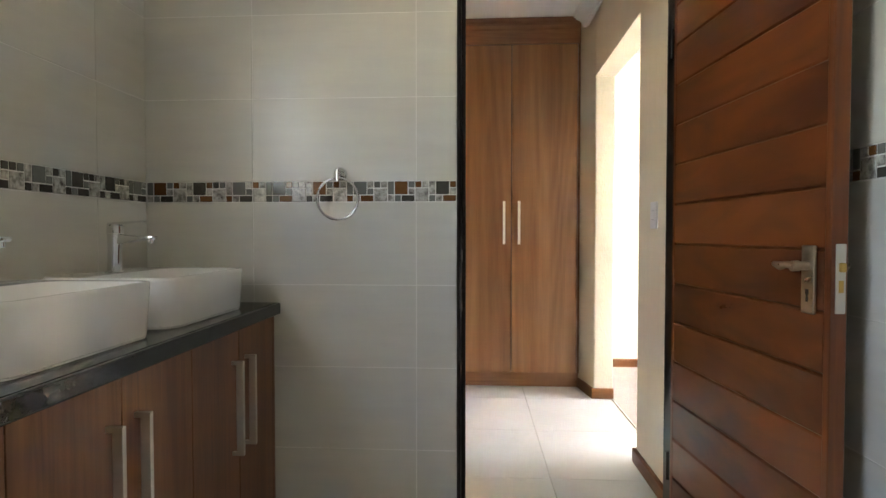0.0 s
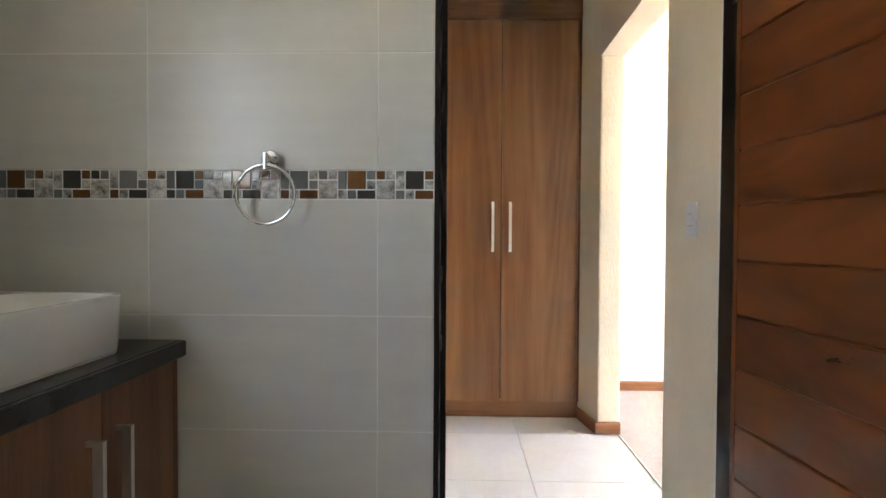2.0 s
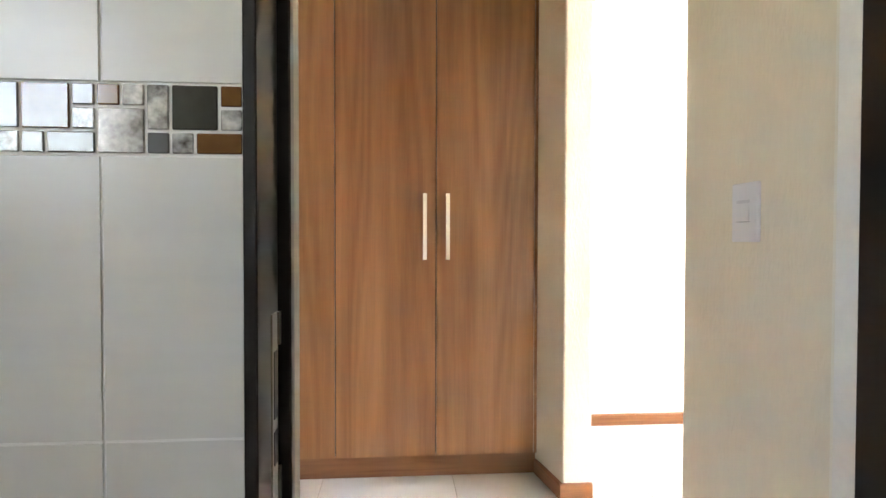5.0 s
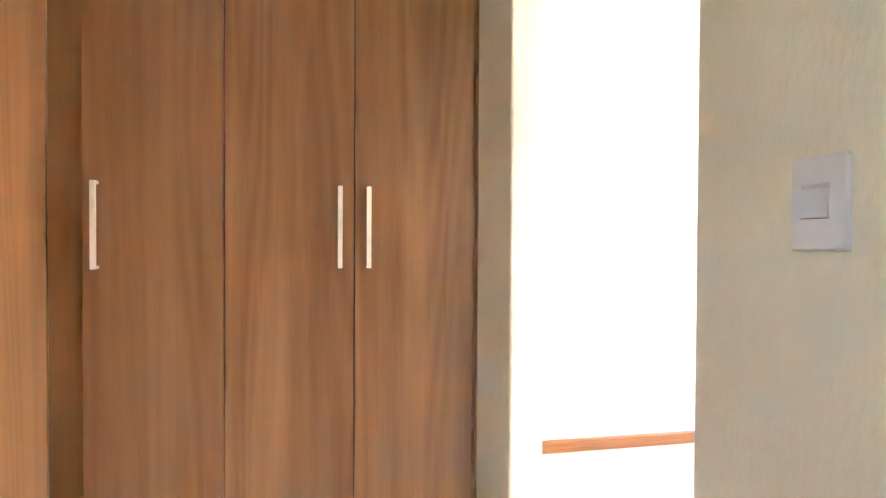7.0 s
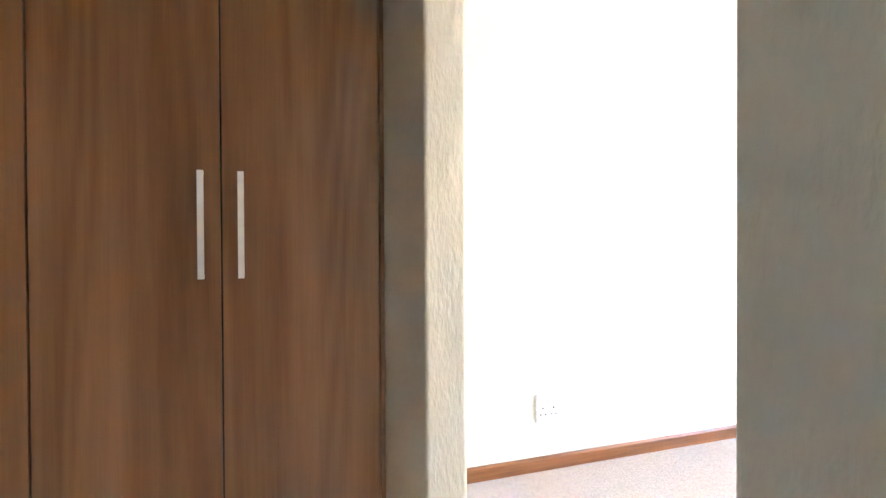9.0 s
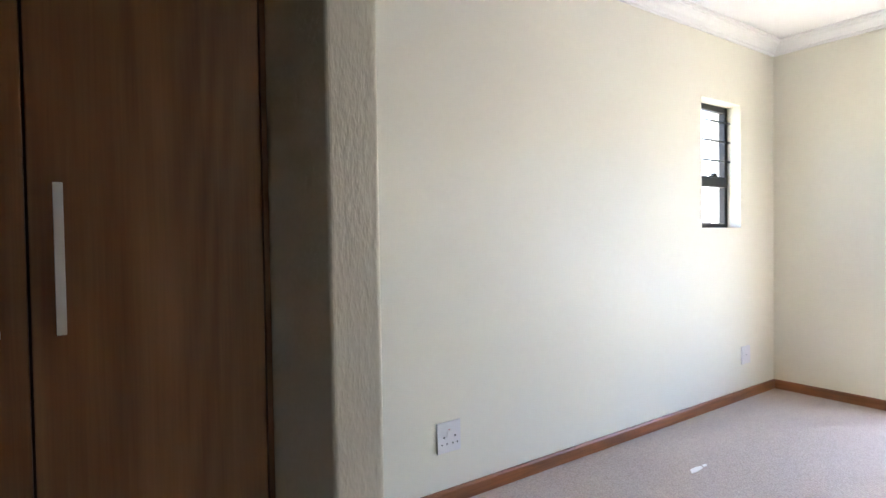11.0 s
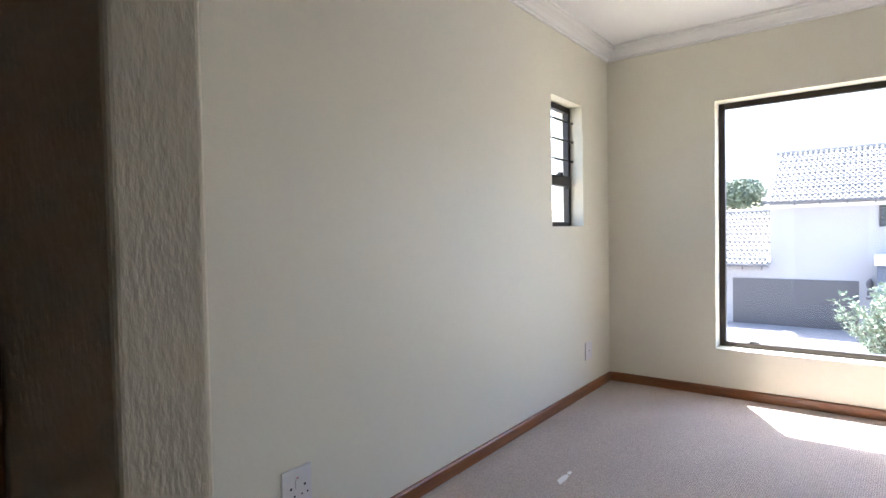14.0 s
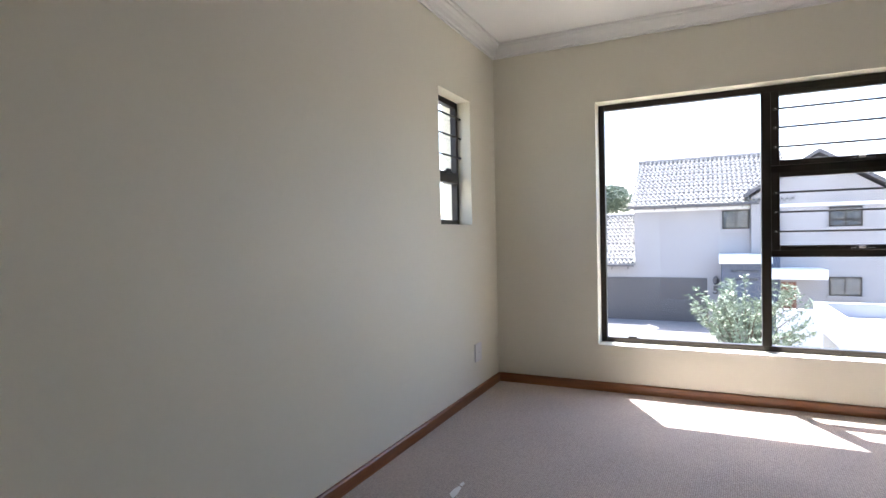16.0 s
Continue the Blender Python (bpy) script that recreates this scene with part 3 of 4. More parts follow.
def basin():
    """Rounded rectangular vessel basin with a tap ledge; origin at the middle of its base."""
    s = thing("basin", 0, 0, 0, "white ceramic rectangular counter basin with rounded corners", "basin", "basins on the countertop")
    b = bmesh.new()
    levels = [(0.178, 0.222, 0.052, 0.0, 0), (0.184, 0.228, 0.052, 0.006, 0), (0.190, 0.234, 0.052, 0.124, 0), (0.1905, 0.2345, 0.052, 0.131, 0),
              (0.188, 0.232, 0.050, 0.136, 0), (0.183, 0.227, 0.047, 0.136, 0), (0.131, 0.218, 0.045, 0.134, 0.048), (0.124, 0.210, 0.045, 0.120, 0.050),
              (0.110, 0.190, 0.060, 0.050, 0.050), (0.08, 0.15, 0.06, 0.030, 0.050), (0.02, 0.02, 0.019, 0.026, 0.050)]
    rings = [[b.verts.new((x, y, z)) for x, y in rrect(cx, 0, hx, hy, r)] for hx, hy, r, z, cx in levels]
    for a, c in zip(rings, rings[1:]):
        for i in range(len(a)):
            b.faces.new((a[i], a[(i + 1) % len(a)], c[(i + 1) % len(a)], c[i]))
    b.faces.new(rings[0][::-1])
    b.faces.new(rings[-1])
    part("bowl", b, CERAMIC, s, smooth=True)
    b = bmesh.new()
    tube(b, [(0.050, 0, 0.0262), (0.050, 0, 0.030)], [0.024, 0.021], 20)
    part("waste", b, CHROME, s, "chrome waste")
    b = bmesh.new()
    tube(b, [(x, y, 0.002) for x, y in rrect(0, 0, 0.180, 0.224, 0.052)], 0.003, 6, closed=True)
    part("sealant", b, SEAL, s)
    return s


def tap():
    s = thing("tap", 0, 0, 0, "chrome single-lever mixer tap on the basin ledge", "tap", "basin taps")
    b = bmesh.new()
    tube(b, [(0, 0, 0), (0, 0, 0.004), (0, 0, 0.0045), (0.002, 0, 0.06), (0.004, 0, 0.116)], [0.026, 0.026, 0.021, 0.0195, 0.023], 24)
    part("body", b, CHROME, s, smooth=True)
    b = bmesh.new()
    prism(b, [(0.006, 0.082), (0.06, 0.090), (0.126, 0.098), (0.131, 0.102), (0.130, 0.110), (0.06, 0.113), (0.006, 0.116)], "y", -0.015, 0.015)
    bmesh.ops.bevel(b, geom=b.edges[:], offset=0.004, segments=2, profile=0.5, affect="EDGES")
    tube(b, [(0.116, 0, 0.098), (0.116, 0, 0.088)], 0.010, 16)
    part("spout", b, CHROME, s, smooth=True)
    b = bmesh.new()
    tube(b, [(0.004, 0, 0.118), (0.004, 0, 0.140), (0.004, 0, 0.146)], [0.023, 0.0235, 0.018], 24)
    prism(b, [(-0.016, 0.142), (0.03, 0.145), (0.098, 0.153), (0.099, 0.157), (0.03, 0.153), (-0.014, 0.150)], "y", -0.011, 0.011)
    part("lever", b, CHROME, s, smooth=True)
    return s


bs, tp = basin(), tap()
for i, cy in enumerate((1.60, 1.07)):
    m1, m2 = pose(-0.826, cy, 0.838), pose(-0.826 - 0.126, cy, 0.9735)
    if i:
        copy_thing(bs, m1), copy_thing(tp, m2)
    else:
        bs.matrix_basis, tp.matrix_basis = m1, m2

# towel ring
s = thing("towel_ring", -0.342, 1.955, 1.307, "round chrome towel ring on the tiled wall", "towel ring")
b = bmesh.new()
tube(b, [(-0.338, 1.960, 1.307), (-0.338, 1.945, 1.307), (-0.338, 1.941, 1.307)], [0.024, 0.024, 0.021], 28)
tube(b, [(-0.338, 1.943, 1.307), (-0.338, 1.912, 1.307)], 0.0095, 16)
part("rosette", b, CHROME, s, smooth=True)
b = bmesh.new()
tube(b, [(-0.338, 1.908, 1.318), (-0.338, 1.908, 1.276)], 0.008, 16)
part("holder", b, CHROME, s, smooth=True)
b = bmesh.new()
tube(b, [(-0.338 + 0.0735 * math.cos(a), 1.908, 1.2145 + 0.0735 * math.sin(a)) for a in [2 * math.pi * k / 64 for k in range(64)]], 0.0047, 10, closed=True)
part("ring", b, CHROME, s, smooth=True)

# bathroom window, behind the walker
w = thing("window_3", -1.15, 0.25, 1.37, "small bathroom window with a dark frame", kind="structure")
b = bmesh.new()
for a in ((-0.25, -0.21, 1.37, 2.13), (0.71, 0.75, 1.37, 2.13), (-0.21, 0.71, 1.37, 1.41), (-0.21, 0.71, 2.09, 2.13)):
    box(b, -1.14, -1.10, *a)
part("window_frame", b, ALU, w)
# unseen pane, added with a tint that dims and warms the daylight
part("pane", bx(-1.124, -1.118, -0.211, 0.711, 1.409, 2.091), glass_mat("dimming_glass", (0.57, 0.555, 0.53)), w, "unseen pane, tinted to dim and warm the daylight")


# ---- wardrobes ----
def wardrobe_door(parent, x0, x1, y, z0, z1, hx, hz0=1.02, hz1=1.322):
    d = part("door", bx(x0 + 0.0028, x1 - 0.0028, y, y + 0.018, z0, z1, bevel=0.0012), WARD, parent)
    if hx is not None:
        bar_handle(d, hx, y, hz0, hz1, "y")
    return d


wd = thing("wardrobe", 0.14, 4.15, 0, "built-in medium-brown wood-grain wardrobe with steel bar handles", "wardrobe", "built-in wardrobes")
part("carcass", bx(-0.63, 0.884, WARD_Y + 0.052, 4.495, 0.106, 2.50), WARD_GAP_SHADE, wd)
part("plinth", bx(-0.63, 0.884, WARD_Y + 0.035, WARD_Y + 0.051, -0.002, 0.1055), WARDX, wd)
wardrobe_door(wd, -0.514, -0.054, WARD_Y, 0.108, 2.415, -0.467)
wardrobe_door(wd, -0.054, 0.407, WARD_Y, 0.108, 2.415, 0.354)
wardrobe_door(wd, 0.407, 0.868, WARD_Y, 0.108, 2.415, 0.459)
part("filler", bx(0.8705, 0.884, WARD_Y + 0.006, WARD_Y + 0.05, 0.106, 2.419), WARD, wd)
part("filler", bx(-0.6305, -0.5, WARD_Y + 0.034, WARD_Y + 0.05, 0.106, 2.419), WARD, wd)
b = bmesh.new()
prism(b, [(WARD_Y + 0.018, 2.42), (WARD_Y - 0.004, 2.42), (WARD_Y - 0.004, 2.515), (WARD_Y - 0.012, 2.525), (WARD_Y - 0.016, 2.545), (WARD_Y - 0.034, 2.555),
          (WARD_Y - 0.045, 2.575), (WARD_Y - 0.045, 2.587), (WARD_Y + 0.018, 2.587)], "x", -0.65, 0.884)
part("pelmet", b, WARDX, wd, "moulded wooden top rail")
w2 = thing("wardrobe", -0.9, 3.4, 0, "built-in plain medium-brown wood-grain wardrobe meeting its neighbour in the corner", "wardrobe", "built-in wardrobes")
part("carcass", bx(-1.22, -0.6505, 2.853, 3.91, 0.106, 2.50), WARD_GAP_SHADE, w2)
part("plinth", bx(-0.70, -0.67, 2.853, 3.88, -0.002, 0.1055), WARD, w2)
# the nearer door is unseen, added to dim and warm the bounced light
for y0, y1 in ((2.855, 3.384), (3.384, 3.9125)):
    part("door", bx(-0.650, -0.632, y0 + 0.0015, y1 - 0.0015, 0.108, 2.415, bevel=0.0012), WARD, w2)
part("pelmet", bx(-0.66, -0.628, 2.853, 3.83, 2.42, 2.587), WARD, w2)


# ---- switch, sockets ----
def plate(name, label, cat, w, h, t=0.009):
    """Wall plate facing -y, with its middle at the origin."""
    s = thing(name, 0, 0, 0, label, cat)
    part("plate", bx(-w / 2, w / 2, -t, 0, -h / 2, h / 2, bevel=0.0025), PLASTIC, s)
    return s


s = plate("light_switch", "white plastic light switch on the passage wall", "light switch", 0.078, 0.114)
b = bmesh.new()
prism(b, [(-0.0088, -0.0175), (-0.0118, -0.0170), (-0.0096, 0.0170), (-0.0088, 0.0172)], "x", -0.0222, 0.0166)
part("rocker", b, PLASTIC, s)
# darker strips: shade in the recess and under the rocker, as colour
part("recess", bx(-0.0226, 0.0170, -0.0094, -0.0088, 0.0174, 0.0236), mat("plastic_shade", (0.60, 0.58, 0.59), 0.5), s)
part("gap", bx(-0.0226, 0.0170, -0.0093, -0.0088, -0.0187, -0.0178), HOLE, s)
s.matrix_basis = pose(PASS_R - 0.0005, 2.372, 1.170, 0, 0, -90)
s = plate("wall_socket", "white plastic wall socket with round pin holes", "socket", 0.128, 0.138)
part("switch", bx(-0.010, 0.010, -0.0125, -0.0088, -0.003, 0.028, bevel=0.001), PLASTIC, s)
part("indicator", bx(-0.003, 0.005, -0.0098, -0.0088, 0.031, 0.035), mat("red_mark", (0.5, 0.04, 0.03), 0.4), s)


def pin(x, z, r, p):
    b = bmesh.new()
    tube(b, [(x, -0.0086, z), (x, -0.0096, z)], r, 14)
    part("pin_hole", b, HOLE, p)


for x, z, r in ((-0.028, 0.001, 0.0050), (0.032, 0.001, 0.0050), (-0.040, -0.030, 0.0038), (-0.013, -0.030, 0.0038), (0.019, -0.030, 0.0038), (0.044, -0.030, 0.0038)):
    pin(x, z, r, s)
s.matrix_basis = pose(1.862, BED_N - 0.0005, 0.307)
s = plate("aerial_plate", "white plastic aerial outlet plate", "wall plate", 0.118, 0.128)
pin(0.0, 0.0, 0.004, s)
s.matrix_basis = pose(4.490, BED_N - 0.0005, 0.318)


# fleck of sunlight on the carpet, put in as flat white pieces
s = thing("paper_scrap", 3.08, 4.07, 0.004, "fleck of sunlight on the carpet, built as thin white pieces", "paper")
FLECK_LIGHT = mat("fleck_light_white", (0.88, 0.88, 0.87), 0.7, vary=0.02, scale=20)
part("scrap", prism(bmesh.new(), [(3.006, 4.052), (3.060, 4.050), (3.114, 4.057), (3.125, 4.075), (3.085, 4.084), (3.038, 4.083)], "z", 0.0045, 0.0065), FLECK_LIGHT, s)
part("corner_piece", prism(bmesh.new(), [(3.129, 4.061), (3.155, 4.060), (3.173, 4.073), (3.150, 4.080), (3.135, 4.076)], "z", 0.0045, 0.0062), FLECK_LIGHT, s)


# ---- bedroom windows ----
def wide_window():
    w = thing("window_1", 5.08, 2.65, BWZ0, "wide dark-framed aluminium window with burglar bars", kind="structure")
    X0, X1, BM = 5.055, 5.105, BW0 + 0.041
    z0, z1 = BWZ0 + 0.001, BWZ1 - 0.001
    def fr(name, y0, y1, za, zb, x0=X0, x1=X1, parent=w, bev=0.003):
        return part(name, bx(x0, x1, y0, y1, za, zb, bevel=bev), ALU, parent)
    fr("frame_stile", BW1 - 0.041, BW1 - 0.001, z0, z1)
    fr("frame_stile", BW0 + 0.001, BW0 + 0.041, z0, z1)
    fr("frame_head", BW0 + 0.0415, BW1 - 0.0415, z1 - 0.042, z1)
    fr("frame_sill", BW0 + 0.0415, BW1 - 0.0415, z0, z0 + 0.036)
    fr("mullion", 2.648, 2.704, z0 + 0.0365, z1 - 0.0425, 5.045)
    fr("transom", BM + 0.0005, 2.6475, 1.525, 1.572)
    fr("transom", BM + 0.0005, 2.6475, 0.972, 1.016)
    for za, zb in ((1.5725, z1 - 0.0425), (1.0165, 1.5245)):
        sash = fr("sash", 2.600, 2.6475, za, zb, 5.04, 5.085)
        fr("sash_rail", BM + 0.0005, 2.5995, za, za + 0.034, 5.04, 5.085, sash)
        fr("sash_rail", BM + 0.0005, 2.5995, zb - 0.03, zb, 5.04, 5.085, sash)
        b = bx(5.02, 5.04, 2.10, 2.22, za + 0.002, za + 0.016, bevel=0.003)
        box(b, 5.012, 5.022, 2.14, 2.20, za + 0.010, za + 0.030, bevel=0.003)
        part("stay", b, BAR, sash)
        part("stay_pin", bx(5.008, 5.022, 2.150, 2.185, za + 0.012, za + 0.026, bevel=0.002), BRUSHED, sash)
    part("pane", bx(5.076, 5.080, 2.704, BW1 - 0.04, z0 + 0.034, z1 - 0.04), GLASS, w).visible_shadow = False
    part("pane", bx(5.076, 5.080, BM - 0.001, 2.648, z0 + 0.034, 0.974), GLASS, w).visible_shadow = False
    part("pane", bx(5.066, 5.070, BM - 0.001, 2.602, 1.05, 1.496), GLASS, w).visible_shadow = False
    part("pane", bx(5.066, 5.070, BM - 0.001, 2.602, 1.604, z1 - 0.07), GLASS, w).visible_shadow = False
    for z in (1.939, 1.817, 1.691, 1.394, 1.267, 1.140):
        b = bmesh.new()
        tube(b, [(5.030, BM - 0.03, z), (5.030, 2.622, z)], 0.0068, 8)
        box(b, 5.022, 5.040, 2.612, 2.634, z - 0.008, z + 0.008)
        br = part("burglar_bar", b, BAR, w)
        b = bmesh.new()
        tube(b, [(5.0225, 2.623, z), (5.0185, 2.623, z)], [0.005, 0.0035], 8)
        part("bolt", b, BRUSHED, br)
    part("latch", bx(5.06, 5.07, 3.50, 3.56, z0 + 0.036, z0 + 0.048), BAR, w)
    return w


def small_window():
    w = thing("window_2", 4.22, 4.64, SWZ0, "small dark-framed window with horizontal burglar bars", kind="structure")
    Y0, Y1 = 4.625, 4.67
    def fr(name, x0, x1, za, zb, y0=Y0, y1=Y1):
        return part(name, bx(x0, x1, y0, y1, za, zb, bevel=0.003), ALU, w)
    fr("frame_stile", SW0 + 0.001, SW0 + 0.034, SWZ0 + 0.001, SWZ1 - 0.001)
    fr("frame_stile", SW1 - 0.034, SW1 - 0.001, SWZ0 + 0.001, SWZ1 - 0.001)
    fr("frame_head", SW0 + 0.0345, SW1 - 0.0345, SWZ1 - 0.04, SWZ1 - 0.001)
    fr("frame_sill", SW0 + 0.0345, SW1 - 0.0345, SWZ0 + 0.001, SWZ0 + 0.034)
    fr("transom", SW0 + 0.0345, SW1 - 0.0345, 1.525, 1.597, 4.612)
    b = bx(4.16, 4.26, 4.596, 4.612, 1.585, 1.60, bevel=0.003)
    box(b, 4.19, 4.23, 4.588, 4.612, 1.595, 1.615, bevel=0.003)
    part("stay", b, BAR, w)
    part("pane", bx(SW0 + 0.03, SW1 - 0.03, 4.645, 4.649, SWZ0 + 0.03, 1.53), GLASS, w).visible_shadow = False
    part("pane", bx(SW0 + 0.03, SW1 - 0.03, 4.645, 4.649, 1.59, SWZ1 - 0.03), GLASS, w).visible_shadow = False
    for z in (1.983, 1.846, 1.707):
        b = bmesh.new()
        tube(b, [(SW0 + 0.004, 4.606, z), (SW1 - 0.004, 4.606, z)], 0.0068, 8)
        part("burglar_bar", b, BAR, w)
    return w


wide_window()
small_window()


# ---- outside ----
GZ = -3.15
b = bmesh.new()
v = [b.verts.new(p) for p in ((-400, -400, GZ), (900, -400, GZ), (900, 400, GZ), (-400, 400, GZ))]
b.faces.new(v)
tagged(part("ground", b, GROUND), "open ground reaching the horizon", kind="structure")
tagged(part("pavement_drive", bx(12, 28.5, -14, 20, GZ + 0.0, GZ + 0.05), PAVE), "pale paved driveway", kind="structure")
wall("wall_lower_storey", bx(-1.3, 5.17, -1.7, 4.75, GZ, -0.121), WHITE_EXT, "plastered lower storey")


def roof_slope(y0, y1, x_low, z_low, x_high, z_high, cols, rows):
    """Sloping field of profiled roof tiles: each course overlaps the next, each tile has a roll."""
    b = bmesh.new()
    n = cols * 6
    for r in range(rows):
        f0, f1 = r / rows, (r + 1.06) / rows
        strips = []
        for f, lift in ((f0, 0.09), (f1, 0.0)):
            row = []
            for i in range(n + 1):
                y = y0 + (y1 - y0) * i / n
                wv = 0.055 * math.sin(2 * math.pi * i / 6)
                row.append(b.verts.new((x_low + (x_high - x_low) * f, y, z_low + (z_high - z_low) * f + lift + wv)))
            strips.append(row)
        lip = [b.verts.new(q.co - Vector((0, 0, 0.09))) for q in strips[0]]
        for i in range(n):
            b.faces.new((strips[0][i], strips[0][i + 1], strips[1][i + 1], strips[1][i]))
            b.faces.new((lip[i], lip[i + 1], strips[0][i + 1], strips[0][i]))
    return b


def roof_gap_shade(y0, y1, x_low, z_low, x_high, z_high, cols, rows):
    """Dark boxes that stand in for shadow under the tile rolls, course by course, every other course set half a tile
    over.
    """
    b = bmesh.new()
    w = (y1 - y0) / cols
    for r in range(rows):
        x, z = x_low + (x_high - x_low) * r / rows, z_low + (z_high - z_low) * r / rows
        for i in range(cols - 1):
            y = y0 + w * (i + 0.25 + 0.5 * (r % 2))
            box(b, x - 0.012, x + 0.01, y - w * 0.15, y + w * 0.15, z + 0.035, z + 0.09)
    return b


def house_window(parent, x, y0, y1, z0, z1):
    w = part("window", bx(x - 0.03, x + 0.06, y0, y1, z0, z1), DARKROOM, parent)
    b = bmesh.new()
    for a in ((y0, y0 + 0.06, z0, z1), (y1 - 0.06, y1, z0, z1), (y0, y1, z0, z0 + 0.06), (y0, y1, z1 - 0.06, z1), ((y0 + y1) / 2 - 0.03, (y0 + y1) / 2 + 0.03, z0, z1)):
        box(b, x - 0.07, x - 0.031, *a)
    ym, zm = (y0 + y1) / 2, z0 + (z1 - z0) * 0.36
    box(b, x - 0.068, x - 0.033, ym + 0.03, y1 - 0.06, zm - 0.025, zm + 0.025)
    box(b, x - 0.068, x - 0.033, y0 + 0.06, ym - 0.03, zm - 0.025, zm + 0.025)
    part("frame", b, ALU, w)
    part("pane", bx(x - 0.048, x - 0.044, y0 + 0.04, y1 - 0.04, z0 + 0.04, z1 - 0.04), GLASS, w)
    part("sill", bx(x - 0.12, x - 0.0, y0 - 0.08, y1 + 0.08, z0 - 0.12, z0 - 0.001), HOUSE, w)
    return w


HX = 28.5
h = thing("house", HX + 3, 4, GZ, "two-storey beige plastered house with a tiled roof and double garage", "house", "houses across the drive")
b = bmesh.new()
box(b, HX, HX + 8, 1.3, 6.15, GZ, 2.3)
part("wall", b, HOUSE, h)
b = bmesh.new()
box(b, HX, HX + 7, 6.151, 8.35, GZ, -0.45)
part("wing_wall", b, HOUSE, h)
part("string_course", bx(HX - 0.06, HX - 0.001, 1.3, 6.15, 2.02, 2.16), WHITE_EXT, h)
part("roof", roof_slope(-0.3, 6.3, HX - 0.45, 2.32, HX + 4, 4.80, 32, 14), ROOFT, h, "pale clay roof tiles")["kind"] = "stuff"
part("wing_roof", roof_slope(6.16, 8.55, HX - 0.45, -0.42, HX + 3.4, 1.95, 12, 13), ROOFT, h, "pale clay roof tiles")["kind"] = "stuff"
# dark grey of the boxes: the shadow under the tile rolls, as colour
GAP_SHADE = mat("tile_end_shade", (0.10, 0.095, 0.09), 0.9)
part("tile_ends", roof_gap_shade(-0.3, 6.3, HX - 0.45, 2.32, HX + 4, 4.80, 32, 14), GAP_SHADE, h)["kind"] = "stuff"
part("tile_ends", roof_gap_shade(6.16, 8.55, HX - 0.45, -0.42, HX + 3.4, 1.95, 12, 13), GAP_SHADE, h)["kind"] = "stuff"
part("gutter", bx(HX - 0.56, HX - 0.44, 1.0, 6.4, 2.2, 2.31), FASCIA, h)
part("gutter", bx(HX - 0.56, HX - 0.44, 6.16, 8.6, -0.52, -0.43), FASCIA, h)
for k in range(6):
    part("bracket", bx(HX - 0.5, HX - 0.3, 1.6 + k * 0.9, 1.64 + k * 0.9, 2.1, 2.2), FASCIA, h)
for k in range(3):
    part("bracket", bx(HX - 0.5, HX - 0.3, 6.4 + k * 0.75, 6.44 + k * 0.75, -0.66, -0.53), FASCIA, h)
g = part("garage_door", bx(HX - 0.04, HX - 0.002, 3.04, 7.62, GZ + 0.05, -1.06), GARAGE, h, "grey double garage door")
for k in range(4):
    part("panel", bx(HX - 0.065, HX - 0.041, 3.08, 7.58, GZ + 0.07 + k * 0.505, GZ + 0.566 + k * 0.505), GARAGE, g)
for y0, y1, xr, zr, n in ((-0.3, 6.3, HX + 4, 4.80, 20), (6.2, 8.55, HX + 3.4, 1.95, 8)):
    b = bmesh.new()
    for k in range(n):
        a0, a1 = y0 + (y1 - y0) * k / n, y0 + (y1 - y0) * (k + 1.12) / n
        tube(b, [(xr, a0, zr + 0.02), (xr, a1, zr + 0.045)], [0.12, 0.14], 8)
    part("ridge_cap", b, ROOFT, h)
b = bmesh.new()
tube(b, [(HX - 0.12, 8.01, -1.45), (HX - 0.12, 8.01, -1.38), (HX - 0.12, 8.01, -1.18), (HX - 0.12, 8.01, -1.05)], [0.05, 0.11, 0.13, 0.02], 10)
box(b, HX - 0.1, HX - 0.001, 7.98, 8.04, -1.3, -1.2)
part("wall_lantern", b, FASCIA, h)
b = bmesh.new()
tube(b, [(HX - 0.45, 8.25, -0.5), (HX - 0.12, 8.15, -0.9), (HX - 0.1, 8.12, GZ + 0.05)], 0.06, 10)
part("downpipe", b, FASCIA, h, smooth=True)
house_window(h, HX, 1.34, 2.40, 1.14, 1.98)
part("porch_wall", bx(HX - 1.2, HX - 0.002, 0.95, 2.47, GZ, -0.335), HOUSE_BLUE, h, "slate-grey entrance wall")
part("porch_roof", bx(HX - 1.5, HX - 0.002, 0.6, 2.56, -0.33, 0.05), WHITE_EXT, h, "white flat porch roof")
for z in (-0.65, -1.0):
    part("porch_slot", bx(HX - 1.23, HX - 1.201, 1.1, 2.12, z - 0.06, z + 0.06), DARKROOM, h)
b = bmesh.new()
tube(b, [(HX - 0.12, 2.69, -1.35), (HX - 0.12, 2.69, -1.28), (HX - 0.12, 2.69, -1.08), (HX - 0.12, 2.69, -0.95)], [0.05, 0.11, 0.13, 0.02], 10)
box(b, HX - 0.1, HX - 0.001, 2.66, 2.72, -1.2, -1.1)
part("wall_lantern", b, FASCIA, h)
cu = bpy.data.curves.new("house_number", "FONT")
cu.body, cu.size, cu.extrude, cu.offset = "5", 0.50, 0.01, 0.012
no = new("house_number", cu)
no.data.materials.append(FASCIA)
no.parent = h
ORG["house_number"] = ORG[h.name]
no.matrix_basis = Matrix.Translation(-ORG[h.name]) @ pose(HX - 0.02, 2.82, -1.78, 90, 0, -90)

